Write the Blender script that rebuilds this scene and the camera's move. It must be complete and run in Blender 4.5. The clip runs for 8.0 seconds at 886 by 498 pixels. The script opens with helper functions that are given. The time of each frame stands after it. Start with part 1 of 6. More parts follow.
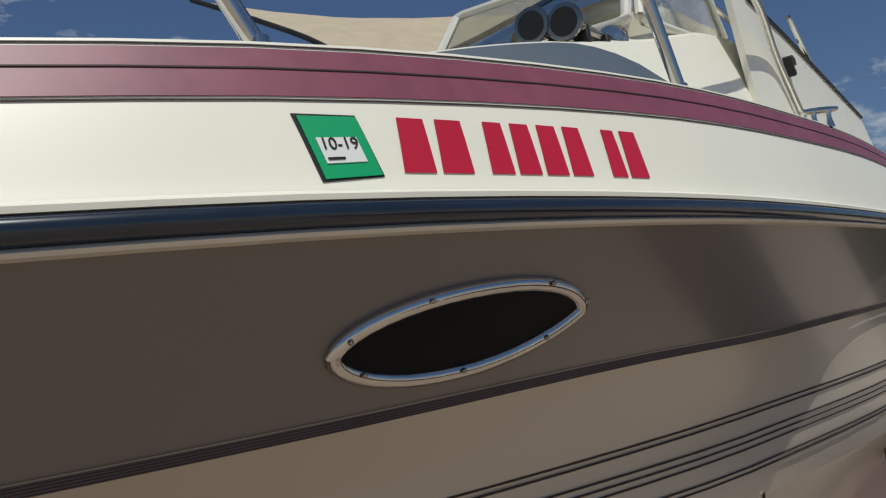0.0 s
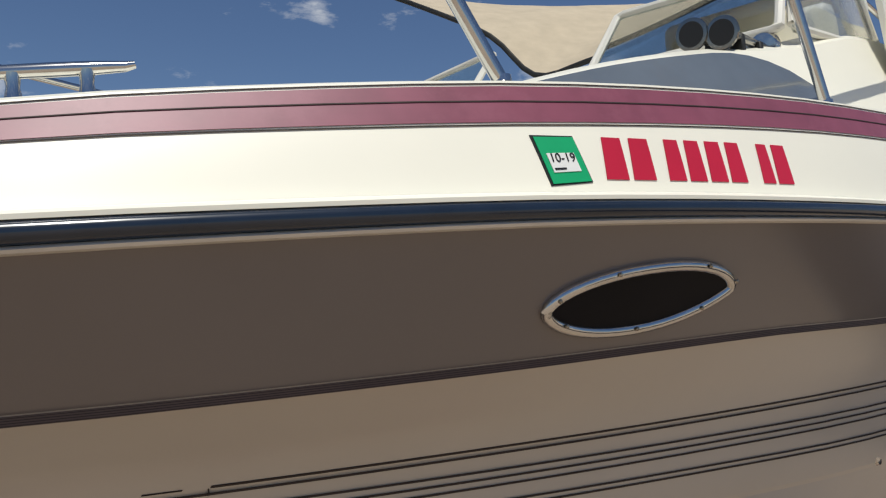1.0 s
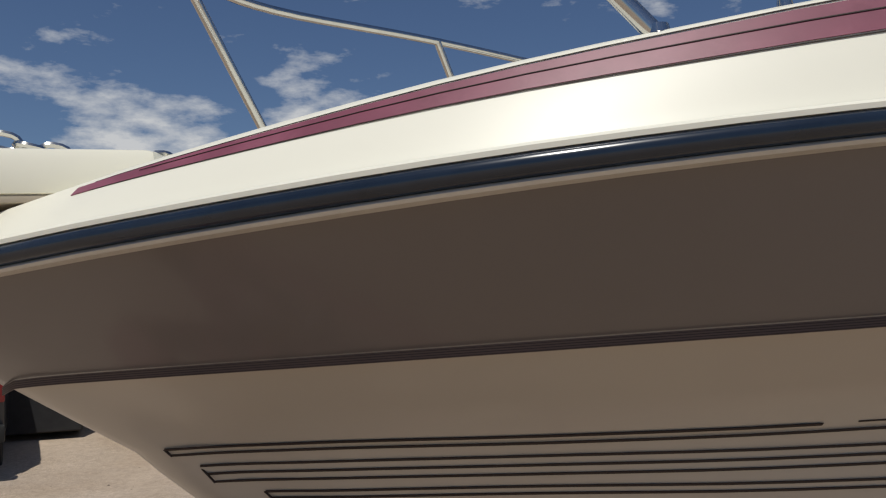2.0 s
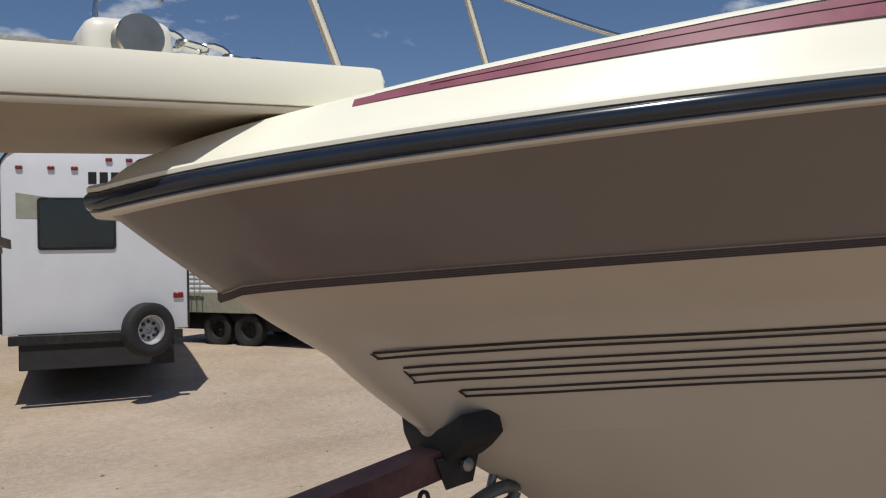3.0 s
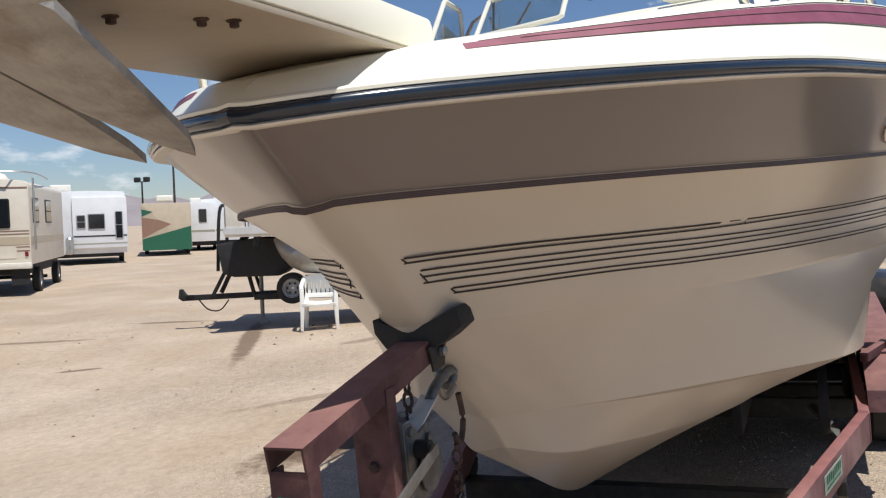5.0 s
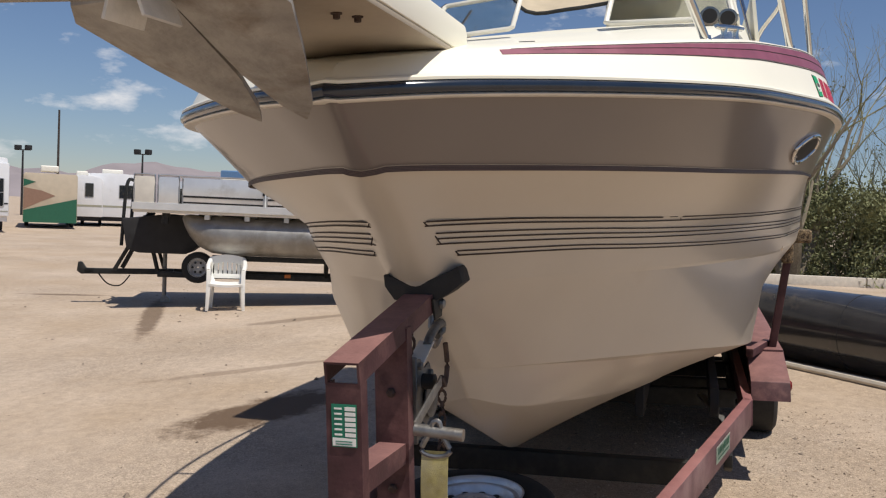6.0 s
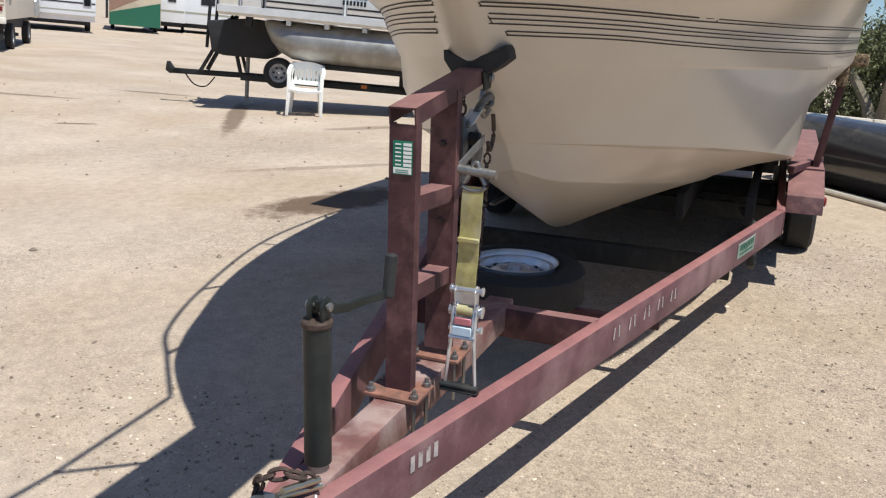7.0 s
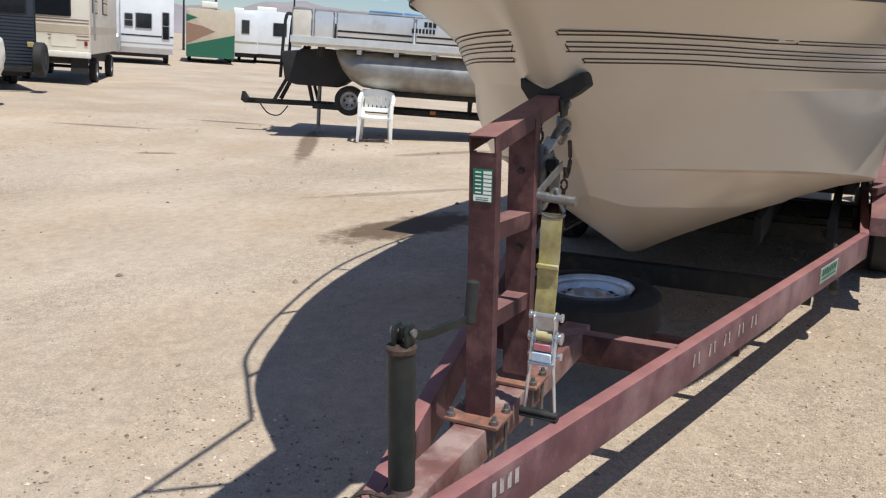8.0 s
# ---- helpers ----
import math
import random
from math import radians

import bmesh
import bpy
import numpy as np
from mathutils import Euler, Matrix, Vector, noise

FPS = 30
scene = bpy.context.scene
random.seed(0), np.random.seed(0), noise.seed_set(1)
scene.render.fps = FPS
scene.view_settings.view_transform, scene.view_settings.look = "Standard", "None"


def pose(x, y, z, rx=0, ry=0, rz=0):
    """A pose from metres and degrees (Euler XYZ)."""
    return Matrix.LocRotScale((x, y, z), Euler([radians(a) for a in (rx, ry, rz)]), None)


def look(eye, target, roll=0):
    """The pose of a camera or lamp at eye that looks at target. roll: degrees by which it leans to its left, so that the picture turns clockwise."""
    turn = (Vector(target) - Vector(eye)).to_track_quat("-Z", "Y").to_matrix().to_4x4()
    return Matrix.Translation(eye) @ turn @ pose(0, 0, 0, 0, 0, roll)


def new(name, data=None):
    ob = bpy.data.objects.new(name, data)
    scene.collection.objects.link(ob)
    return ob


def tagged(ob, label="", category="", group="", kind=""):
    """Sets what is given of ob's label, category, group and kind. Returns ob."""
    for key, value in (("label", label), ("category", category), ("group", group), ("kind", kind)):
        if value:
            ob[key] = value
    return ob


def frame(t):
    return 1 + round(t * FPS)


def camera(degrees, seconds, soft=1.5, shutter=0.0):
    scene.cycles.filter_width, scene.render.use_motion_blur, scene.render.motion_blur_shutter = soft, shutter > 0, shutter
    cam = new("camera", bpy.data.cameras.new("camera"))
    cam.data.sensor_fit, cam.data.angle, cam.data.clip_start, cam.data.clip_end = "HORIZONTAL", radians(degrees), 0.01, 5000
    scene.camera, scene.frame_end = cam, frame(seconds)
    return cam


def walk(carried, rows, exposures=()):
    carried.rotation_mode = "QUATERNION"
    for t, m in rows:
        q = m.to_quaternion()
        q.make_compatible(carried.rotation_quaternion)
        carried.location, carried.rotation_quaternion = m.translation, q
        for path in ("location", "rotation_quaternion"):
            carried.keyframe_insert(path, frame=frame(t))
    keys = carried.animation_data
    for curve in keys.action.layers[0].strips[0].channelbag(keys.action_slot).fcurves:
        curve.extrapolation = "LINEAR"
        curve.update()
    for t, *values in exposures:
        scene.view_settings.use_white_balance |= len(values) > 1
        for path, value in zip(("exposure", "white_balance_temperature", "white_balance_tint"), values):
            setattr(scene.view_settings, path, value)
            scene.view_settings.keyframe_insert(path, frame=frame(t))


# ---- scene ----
cam = camera(54.9, 8.0, soft=1.2)
PATH = [
    (0, (1.002, -1.713, 2.018), (2.634, -0.571, 2.196), -3.8),
    (0.5, (0.816, -1.818, 2.038), (2.476, -0.705, 2.117), -1.1),
    (1, (0.645, -1.842, 2.014), (2.1, -0.474, 2.126), -0.3),
    (1.2, (0.557, -1.811, 1.991), (1.851, -0.291, 2.111), 0.2),
    (1.4, (0.474, -1.773, 1.969), (1.56, -0.098, 2.094), 0.7),
    (1.5, (0.432, -1.749, 1.956), (1.446, -0.03, 2.085), 0.5),
    (1.6, (0.394, -1.717, 1.947), (1.338, 0.042, 2.068), 0.1),
    (1.8, (0.328, -1.652, 1.91), (1.189, 0.149, 2.045), -0.3),
    (2, (0.23, -1.532, 1.907), (1.032, 0.296, 2.029), -1.3),
    (2.2, (0.117, -1.442, 1.89), (0.919, 0.386, 2.017), -2.0),
    (3.3, (-0.48, -1.292, 1.821), (0.747, 0.287, 1.762), -1.3),
    (3.5, (-0.558, -1.199, 1.797), (0.727, 0.331, 1.704), -2.5),
    (4, (-0.83, -1.04, 1.796), (0.672, 0.273, 1.662), -3.4),
    (4.5, (-1.072, -0.969, 1.766), (0.658, 0.026, 1.649), -2.4),
    (4.7, (-1.126, -0.922, 1.764), (0.655, -0.017, 1.656), -2.3),
    (5.8, (-1.566, -0.683, 1.733), (0.349, -0.108, 1.699), 1.2),
    (6, (-1.665, -0.691, 1.697), (0.256, -0.141, 1.615), 2.5),
    (6.5, (-1.881, -0.796, 1.609), (0.0, -0.202, 1.278), 5.0),
    (7, (-2.11, -0.926, 1.578), (-0.289, -0.261, 1.088), 5.6),
    (7.5, (-2.146, -0.912, 1.576), (-0.383, -0.135, 1.039), 5.5),
    (8, (-2.148, -0.901, 1.589), (-0.379, -0.084, 1.14), 4.3),
]

walk(cam, [(t, look(eye, target, roll)) for t, eye, target, roll in PATH],
     [(0, -.8, 6400, 6), (.3, -.55, 6420, 6), (.5, -.44, 6450, 7), (1, -.47, 6500, 8), (1.5, -.8, 6500, 8), (2.2, -.73, 6530, 9), (3.5, -.33, 6480, 8), (4.5, .01, 6400, 7),
      (5.8, -.13, 6720, 11), (6, -.2, 6780, 11), (6.5, -.17, 7000, 13), (7, .22, 6250, 6), (8, .1, 6300, 6)])

# ---- world and sun ----
SUN = Vector((-.2, -.352, 1)).normalized()
world = bpy.data.worlds.new("sky")
scene.world = world
world.use_nodes = True
wn, wl = world.node_tree.nodes, world.node_tree.links
sky = wn.new("ShaderNodeTexSky")
sky.sky_type, sky.sun_disc = "NISHITA", False
sky.sun_elevation = math.asin(SUN.z)
sky.sun_rotation = math.atan2(SUN.x, SUN.y)
sky.altitude, sky.air_density, sky.dust_density, sky.ozone_density = 400, 1.1, 0.2, 4.0
geo_dir = wn.new("ShaderNodeTexCoord")
flat = wn.new("ShaderNodeMapping")
flat.inputs["Scale"].default_value = (1, 1, 2.6)
wl.new(geo_dir.outputs["Generated"], flat.inputs["Vector"])
cloud = wn.new("ShaderNodeTexNoise")
cloud.inputs["Scale"].default_value, cloud.inputs["Detail"].default_value, cloud.inputs["Roughness"].default_value = 4.6, 8, .6
wl.new(flat.outputs["Vector"], cloud.inputs["Vector"])
ramp = wn.new("ShaderNodeValToRGB")
ramp.color_ramp.elements[0].position, ramp.color_ramp.elements[1].position = .585, .71
wl.new(cloud.outputs["Fac"], ramp.inputs["Fac"])
mixc = wn.new("ShaderNodeMix")
mixc.data_type = "RGBA"
mixc.inputs["B"].default_value = (11.0, 11.2, 11.6, 1)
wl.new(ramp.outputs["Color"], mixc.inputs["Factor"])
tint = wn.new("ShaderNodeMix")
tint.data_type, tint.blend_type = "RGBA", "MULTIPLY"
tint.inputs["Factor"].default_value = 1
tint.inputs["B"].default_value = (.88, .92, 1.06, 1)
wl.new(sky.outputs["Color"], tint.inputs["A"])
wl.new(tint.outputs["Result"], mixc.inputs["A"])
bg = wn["Background"]
bg.inputs["Strength"].default_value = .085
wl.new(mixc.outputs["Result"], bg.inputs["Color"])
lamp = bpy.data.lights.new("sun", "SUN")
lamp.energy, lamp.angle, lamp.color = 5.0, radians(.53), (1, .963, .895)
sun = new("sun", lamp)
sun.matrix_world = look(SUN * 50, (0, 0, 0))
scene.view_settings.exposure = 0.0

# ---- materials ----
def material(name, color, rough=.5, metal=0.0, coat=0.0, var=.12, scale=8.0, bump=0.0, bump_scale=60.0, stain=None, stain_scale=1.5, stain_at=(.5, .7), spec=.5, rand=0.0, coat_rough=.04):
    """A surface with fine grain, slow blotches and, if given, stains of a second colour."""
    m = bpy.data.materials.new(name)
    m.use_nodes = True
    n, l = m.node_tree.nodes, m.node_tree.links
    b = n["Principled BSDF"]
    b.inputs["Roughness"].default_value, b.inputs["Metallic"].default_value = rough, metal
    b.inputs["Coat Weight"].default_value, b.inputs["Coat Roughness"].default_value = coat, coat_rough
    b.inputs["Specular IOR Level"].default_value = spec
    tc = n.new("ShaderNodeTexCoord")
    t1 = n.new("ShaderNodeTexNoise")
    t1.inputs["Scale"].default_value, t1.inputs["Detail"].default_value = scale, 6
    l.new(tc.outputs["Object"], t1.inputs["Vector"])
    mr = n.new("ShaderNodeMapRange")
    mr.inputs["From Min"].default_value, mr.inputs["From Max"].default_value = .3, .7
    mr.inputs["To Min"].default_value, mr.inputs["To Max"].default_value = 1 - var, 1 + var
    l.new(t1.outputs["Fac"], mr.inputs["Value"])
    mul = n.new("ShaderNodeMix")
    mul.data_type, mul.blend_type = "RGBA", "MULTIPLY"
    mul.inputs["Factor"].default_value = 1
    mul.inputs["A"].default_value = (*color, 1)
    l.new(mr.outputs["Result"], mul.inputs["B"])
    out = mul.outputs["Result"]
    if stain:
        t2 = n.new("ShaderNodeTexNoise")
        t2.inputs["Scale"].default_value, t2.inputs["Detail"].default_value, t2.inputs["Roughness"].default_value = stain_scale, 8, .65
        l.new(tc.outputs["Object"], t2.inputs["Vector"])
        r2 = n.new("ShaderNodeMapRange")
        r2.inputs["From Min"].default_value, r2.inputs["From Max"].default_value = stain_at
        l.new(t2.outputs["Fac"], r2.inputs["Value"])
        mx = n.new("ShaderNodeMix")
        mx.data_type = "RGBA"
        mx.inputs["B"].default_value = (*stain, 1)
        l.new(r2.outputs["Result"], mx.inputs["Factor"])
        l.new(out, mx.inputs["A"])
        out = mx.outputs["Result"]
    if rand:
        oi = n.new("ShaderNodeObjectInfo")
        r3 = n.new("ShaderNodeMapRange")
        r3.inputs["To Min"].default_value, r3.inputs["To Max"].default_value = 1 - rand, 1 + rand
        l.new(oi.outputs["Random"], r3.inputs["Value"])
        m3 = n.new("ShaderNodeMix")
        m3.data_type, m3.blend_type = "RGBA", "MULTIPLY"
        m3.inputs["Factor"].default_value = 1
        l.new(out, m3.inputs["A"])
        l.new(r3.outputs["Result"], m3.inputs["B"])
        out = m3.outputs["Result"]
    l.new(out, b.inputs["Base Color"])
    if bump:
        t3 = n.new("ShaderNodeTexNoise")
        t3.inputs["Scale"].default_value, t3.inputs["Detail"].default_value = bump_scale, 4
        l.new(tc.outputs["Object"], t3.inputs["Vector"])
        bp = n.new("ShaderNodeBump")
        bp.inputs["Strength"].default_value, bp.inputs["Distance"].default_value = bump, .01
        l.new(t3.outputs["Fac"], bp.inputs["Height"])
        l.new(bp.outputs["Normal"], b.inputs["Normal"])
    return m


CREAM = material("cream_gelcoat", (.505, .455, .38), .36, coat=.4, coat_rough=.16, var=.03, scale=3, stain=(.43, .36, .27), stain_scale=1.3, stain_at=(.62, .9))
DECK = material("white_gelcoat", (.885, .855, .72), .42, coat=.12, var=.02, scale=4)
SHADEDGRP = material("shaded_raw_fibreglass", (.4, .34, .26), .6, var=.1, scale=6, stain=(.28, .23, .17), stain_scale=3, stain_at=(.5, .75))
TAUPE = material("taupe_gelcoat", (.155, .134, .124), .32, coat=.45, coat_rough=.1, var=.03, scale=3)
MAROON = material("maroon_tape", (.235, .066, .1), .45, var=.12, scale=14, stain=(.3, .1, .14), stain_scale=9, stain_at=(.5, .75))
PINLINE = material("dark_tape", (.03, .018, .014), .7, var=.1)
PINBROWN = material("brown_tape", (.12, .075, .06), .5, var=.1)
NAVY = material("navy_vinyl", (.012, .02, .035), .2, coat=.4, var=.15, scale=20)
VINYL = material("grey_vinyl", (.66, .62, .54), .4, var=.08)
STEEL = material("polished_steel", (.62, .61, .58), .14, 1.0, var=.05, scale=30)
DULLSTEEL = material("weathered_steel", (.42, .38, .3), .36, 1.0, var=.15, scale=25)
GALV = material("galvanised_steel", (.26, .26, .255), .45, .85, var=.2, scale=30, bump=.2, stain=(.3, .27, .24), stain_scale=12)
ANCHOR = material("weathered_galvanised", (.36, .34, .31), .55, .45, var=.2, scale=18, stain=(.2, .16, .12), stain_scale=6, bump=.3)
RUST = material("rusty_chain", (.07, .045, .035), .75, .3, var=.3, scale=60, bump=.4)
GLASS_DARK = material("black_glass", (.006, .006, .008), .5, var=.1, spec=.1)
TINT = material("smoked_acrylic", (.13, .15, .17), .12, coat=.5, var=.1, scale=6, stain=(.14, .15, .16), stain_scale=5)
RED = material("red_vinyl_letters", (.52, .012, .04), .4, var=.05)
GREEN = material("green_sticker", (.0, .36, .13), .5, var=.06)
DKGREEN = material("dark_green_sticker", (.0, .17, .1), .5, var=.06)
WHITEP = material("white_print", (.78, .78, .74), .5, var=.05)
BLACKP = material("black_print", (.01, .01, .01), .5, var=.05)
FRAME = material("maroon_trailer_paint", (.064, .027, .03), .58, var=.28, scale=14, spec=.3, stain=(.2, .1, .092), stain_scale=4.5, stain_at=(.5, .74), bump=.1, bump_scale=90)
def sunlit_tops(m, tone):
    """Patchy faded paint, paler on upward faces: their sunlit look is put into the colour."""
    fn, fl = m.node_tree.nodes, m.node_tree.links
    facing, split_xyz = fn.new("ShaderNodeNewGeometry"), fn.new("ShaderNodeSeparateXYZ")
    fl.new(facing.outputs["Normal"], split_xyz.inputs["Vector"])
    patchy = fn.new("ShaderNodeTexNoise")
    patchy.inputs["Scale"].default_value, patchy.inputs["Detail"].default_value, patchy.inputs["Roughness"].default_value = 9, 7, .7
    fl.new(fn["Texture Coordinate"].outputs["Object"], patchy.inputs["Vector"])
    top_light = fn.new("ShaderNodeMath")
    top_light.operation = "MULTIPLY_ADD"
    top_light.inputs[1].default_value, top_light.use_clamp = 1.1, True
    fl.new(patchy.outputs["Fac"], top_light.inputs[0])
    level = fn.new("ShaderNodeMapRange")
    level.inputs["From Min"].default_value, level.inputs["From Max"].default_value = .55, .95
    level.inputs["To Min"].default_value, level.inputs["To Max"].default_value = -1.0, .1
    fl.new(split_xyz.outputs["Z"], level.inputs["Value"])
    fl.new(level.outputs["Result"], top_light.inputs[2])
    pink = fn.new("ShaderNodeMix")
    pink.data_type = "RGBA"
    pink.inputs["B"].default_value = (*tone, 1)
    fl.new(top_light.outputs["Value"], pink.inputs["Factor"])
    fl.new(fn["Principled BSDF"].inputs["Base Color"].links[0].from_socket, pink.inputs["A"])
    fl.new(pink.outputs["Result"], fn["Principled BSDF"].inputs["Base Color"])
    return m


sunlit_tops(FRAME, (.3, .155, .14))
RAILPAINT = sunlit_tops(material("faded_maroon_rail_paint", (.12, .054, .062), .55, var=.25, scale=10, spec=.3, stain=(.24, .145, .145), stain_scale=3.5, stain_at=(.45, .7), bump=.1, bump_scale=90), (.34, .15, .14))
TONGUE = material("worn_rusty_tongue_paint", (.17, .075, .065), .65, var=.3, scale=9, stain=(.33, .23, .2), stain_scale=4, stain_at=(.45, .62), bump=.15, bump_scale=70)
RUSTPLATE = material("rusty_plate_paint", (.24, .11, .075), .7, var=.3, scale=30, stain=(.13, .07, .05), stain_scale=14, bump=.2)
RUBBER = material("black_rubber", (.018, .018, .018), .75, var=.2, scale=30, bump=.2)
BLACKPAINT = material("black_paint", (.018, .019, .019), .55, spec=.3, var=.25, scale=25, stain=(.04, .038, .033), stain_scale=9)
STRAP = material("yellow_webbing", (.4, .345, .14), .85, var=.2, scale=50, stain=(.4, .36, .24), stain_scale=7, bump=.15, bump_scale=400)
CARPET = material("brown_carpet", (.2, .145, .085), .95, var=.6, scale=90, bump=1, bump_scale=160, stain=(.04, .025, .015), stain_scale=55, stain_at=(.48, .6))
CANVAS = material("beige_canvas", (.5, .42, .3), .85, var=.08, scale=12, bump=.2, bump_scale=200)
RVWHITE = material("white_rv_skin", (.73, .745, .77), .35, coat=.1, var=.04, scale=2, stain=(.5, .47, .42), stain_scale=1.2, stain_at=(.6, .9))
RVGREY = material("grey_rv_skin", (.03, .038, .054), .45, var=.1)
RVTAN = material("tan_rv_skin", (.52, .44, .33), .4, var=.06, scale=3)
RVCREAM = material("cream_rv_skin", (.74, .68, .58), .4, var=.05, scale=3, stain=(.5, .42, .32), stain_scale=1.5, stain_at=(.58, .9))
RVGREEN = material("green_rv_skin", (.02, .12, .07), .4, var=.06)
RVBROWN = material("brown_graphic", (.28, .17, .12), .4, var=.06)
SKIRT = material("olive_grey_skirt", (.32, .32, .25), .5, var=.1)
UNDER = material("dark_underbody", (.02, .02, .022), .8, var=.2)
WINDOW = material("dark_window", (.012, .014, .018), .08, coat=.5, var=.1)
FENCE = material("silver_fence_sheet", (.74, .74, .73), .3, .55, var=.06, scale=5, stain=(.5, .46, .4), stain_scale=2.2, stain_at=(.55, .8))
TUBE = material("oxidised_aluminium", (.34, .33, .31), .5, .7, var=.2, scale=5, stain=(.24, .225, .2), stain_scale=2.6, stain_at=(.45, .65), bump=.2, bump_scale=8)
ALU = material("brushed_aluminium", (.56, .56, .55), .32, .9, var=.08, scale=8, stain=(.4, .39, .37), stain_scale=2)
CHAIR = material("white_resin", (.84, .84, .8), .4, var=.03, scale=6)
PLASTIC = material("white_plastic", (.75, .72, .64), .4, var=.06)
REDLENS = material("red_lens", (.2, .018, .018), .25, var=.05)
AMBER = material("amber_lens", (.6, .16, .02), .3, var=.05)
PIPE = material("black_plastic_pipe", (.035, .036, .04), .22, var=.2, scale=4, coat=.5, stain=(.1, .085, .07), stain_scale=2.5, stain_at=(.55, .8))
CONCRETE = material("pale_concrete", (.6, .55, .47), .85, var=.1, scale=10, bump=.3)
WOOD = material("dark_pole_wood", (.05, .04, .035), .85, var=.2)
BARK = material("grey_bark", (.2, .17, .12), .9, var=.25, scale=20, bump=.6)
TWIG = material("olive_twigs", (.2, .19, .1), .9, var=.25, scale=10)
LEAF = material("dusty_green_leaves", (.15, .16, .07), .8, var=.35, scale=3)
HILL = material("hazy_desert_hills", (.25, .22, .23), .95, var=.12, scale=.01)
ROCK = material("grey_pebble", (.46, .39, .31), .9, var=.2, scale=20)
rock_nodes, rock_links = ROCK.node_tree.nodes, ROCK.node_tree.links
each = rock_nodes.new("ShaderNodeNewGeometry")
shade = rock_nodes.new("ShaderNodeValToRGB")
for place, tone in ((0, (.28, .24, .22, 1)), (.35, (.7, .62, .56, 1)), (.8, (1.05, 1, .95, 1)), (1, (1.5, 1.5, 1.5, 1))):
    e = shade.color_ramp.elements[0] if place == 0 else shade.color_ramp.elements[-1] if place == 1 else shade.color_ramp.elements.new(place)
    e.color = tone
rock_links.new(each.outputs["Random Per Island"], shade.inputs["Fac"])
rock_mix = rock_nodes.new("ShaderNodeMix")
rock_mix.data_type, rock_mix.blend_type = "RGBA", "MULTIPLY"
rock_mix.inputs["Factor"].default_value = 1
rock_links.new(ROCK.node_tree.nodes["Principled BSDF"].inputs["Base Color"].links[0].from_socket, rock_mix.inputs["A"])
rock_links.new(shade.outputs["Color"], rock_mix.inputs["B"])
rock_links.new(rock_mix.outputs["Result"], ROCK.node_tree.nodes["Principled BSDF"].inputs["Base Color"])


# ---- mesh helpers ----
def mesh_of(name, bm, mat, smooth=True):
    me = bpy.data.meshes.new(name)
    bmesh.ops.recalc_face_normals(bm, faces=bm.faces)
    bm.to_mesh(me)
    bm.free()
    me.materials.append(mat)
    if smooth:
        me.shade_smooth()
        me.set_sharp_from_angle(angle=radians(38))
    return me


def part(name, bm, mat, parent, label=""):
    ob = new(name, mesh_of(name, bm, mat))
    ob.parent = parent
    if label:
        tagged(ob, label)
    return ob


def thing(name, m, label, category, group="", kind=""):
    ob = new(name)
    ob.empty_display_size = .1
    ob.matrix_basis = m
    return tagged(ob, label, category, group, kind)


def single(name, bm, mat, label, category, m=None, group="", kind=""):
    ob = new(name, mesh_of(name, bm, mat))
    if m is not None:
        ob.matrix_basis = m
    return tagged(ob, label, category, group, kind)


def box(lo, hi, bevel=.004, bm=None, m=None, seg=1):
    """A bevelled box between two corners."""
    b = bmesh.new()
    bmesh.ops.create_cube(b, size=1)
    for v in b.verts:
        v.co = Vector([(lo[i] + hi[i]) / 2 + v.co[i] * (hi[i] - lo[i]) for i in range(3)])
    if bevel:
        bmesh.ops.bevel(b, geom=list(b.edges), offset=bevel, segments=seg, affect="EDGES", profile=.6)
    if m is not None:
        bmesh.ops.transform(b, matrix=m, verts=b.verts)
    return merge(bm, b)


def merge(bm, b):
    if bm is None:
        return b
    me = bpy.data.meshes.new("tmp")
    b.to_mesh(me)
    b.free()
    bm.from_mesh(me)
    bpy.data.meshes.remove(me)
    return bm


def frame_axes(d):
    d = Vector(d).normalized()
    u = d.cross(Vector((0, 0, 1)))
    if u.length < .01:
        u = Vector((1, 0, 0))
    u.normalize()
    return d, u, d.cross(u).normalized()


def tube(points, r, bm=None, sides=10, closed=False, caps=True):
    """A round bar along points; r is one radius or one for each point."""
    b = bmesh.new() if bm is None else bm
    pts = [Vector(p) for p in points]
    n = len(pts)
    rings = []
    for i, p in enumerate(pts):
        if closed:
            d = pts[(i + 1) % n] - pts[i - 1]
        else:
            d = pts[min(i + 1, n - 1)] - pts[max(i - 1, 0)]
        _, u, w = frame_axes(d)
        rr = r[i] if isinstance(r, (list, tuple)) else r
        rings.append([b.verts.new(p + (u * math.cos(a) + w * math.sin(a)) * rr) for a in (2 * math.pi * k / sides for k in range(sides))])
    for i in range(n if closed else n - 1):
        a, c = rings[i], rings[(i + 1) % n]
        for k in range(sides):
            b.faces.new((a[k], a[(k + 1) % sides], c[(k + 1) % sides], c[k]))
    if caps and not closed:
        b.faces.new(rings[0])
        b.faces.new(list(reversed(rings[-1])))
    return b


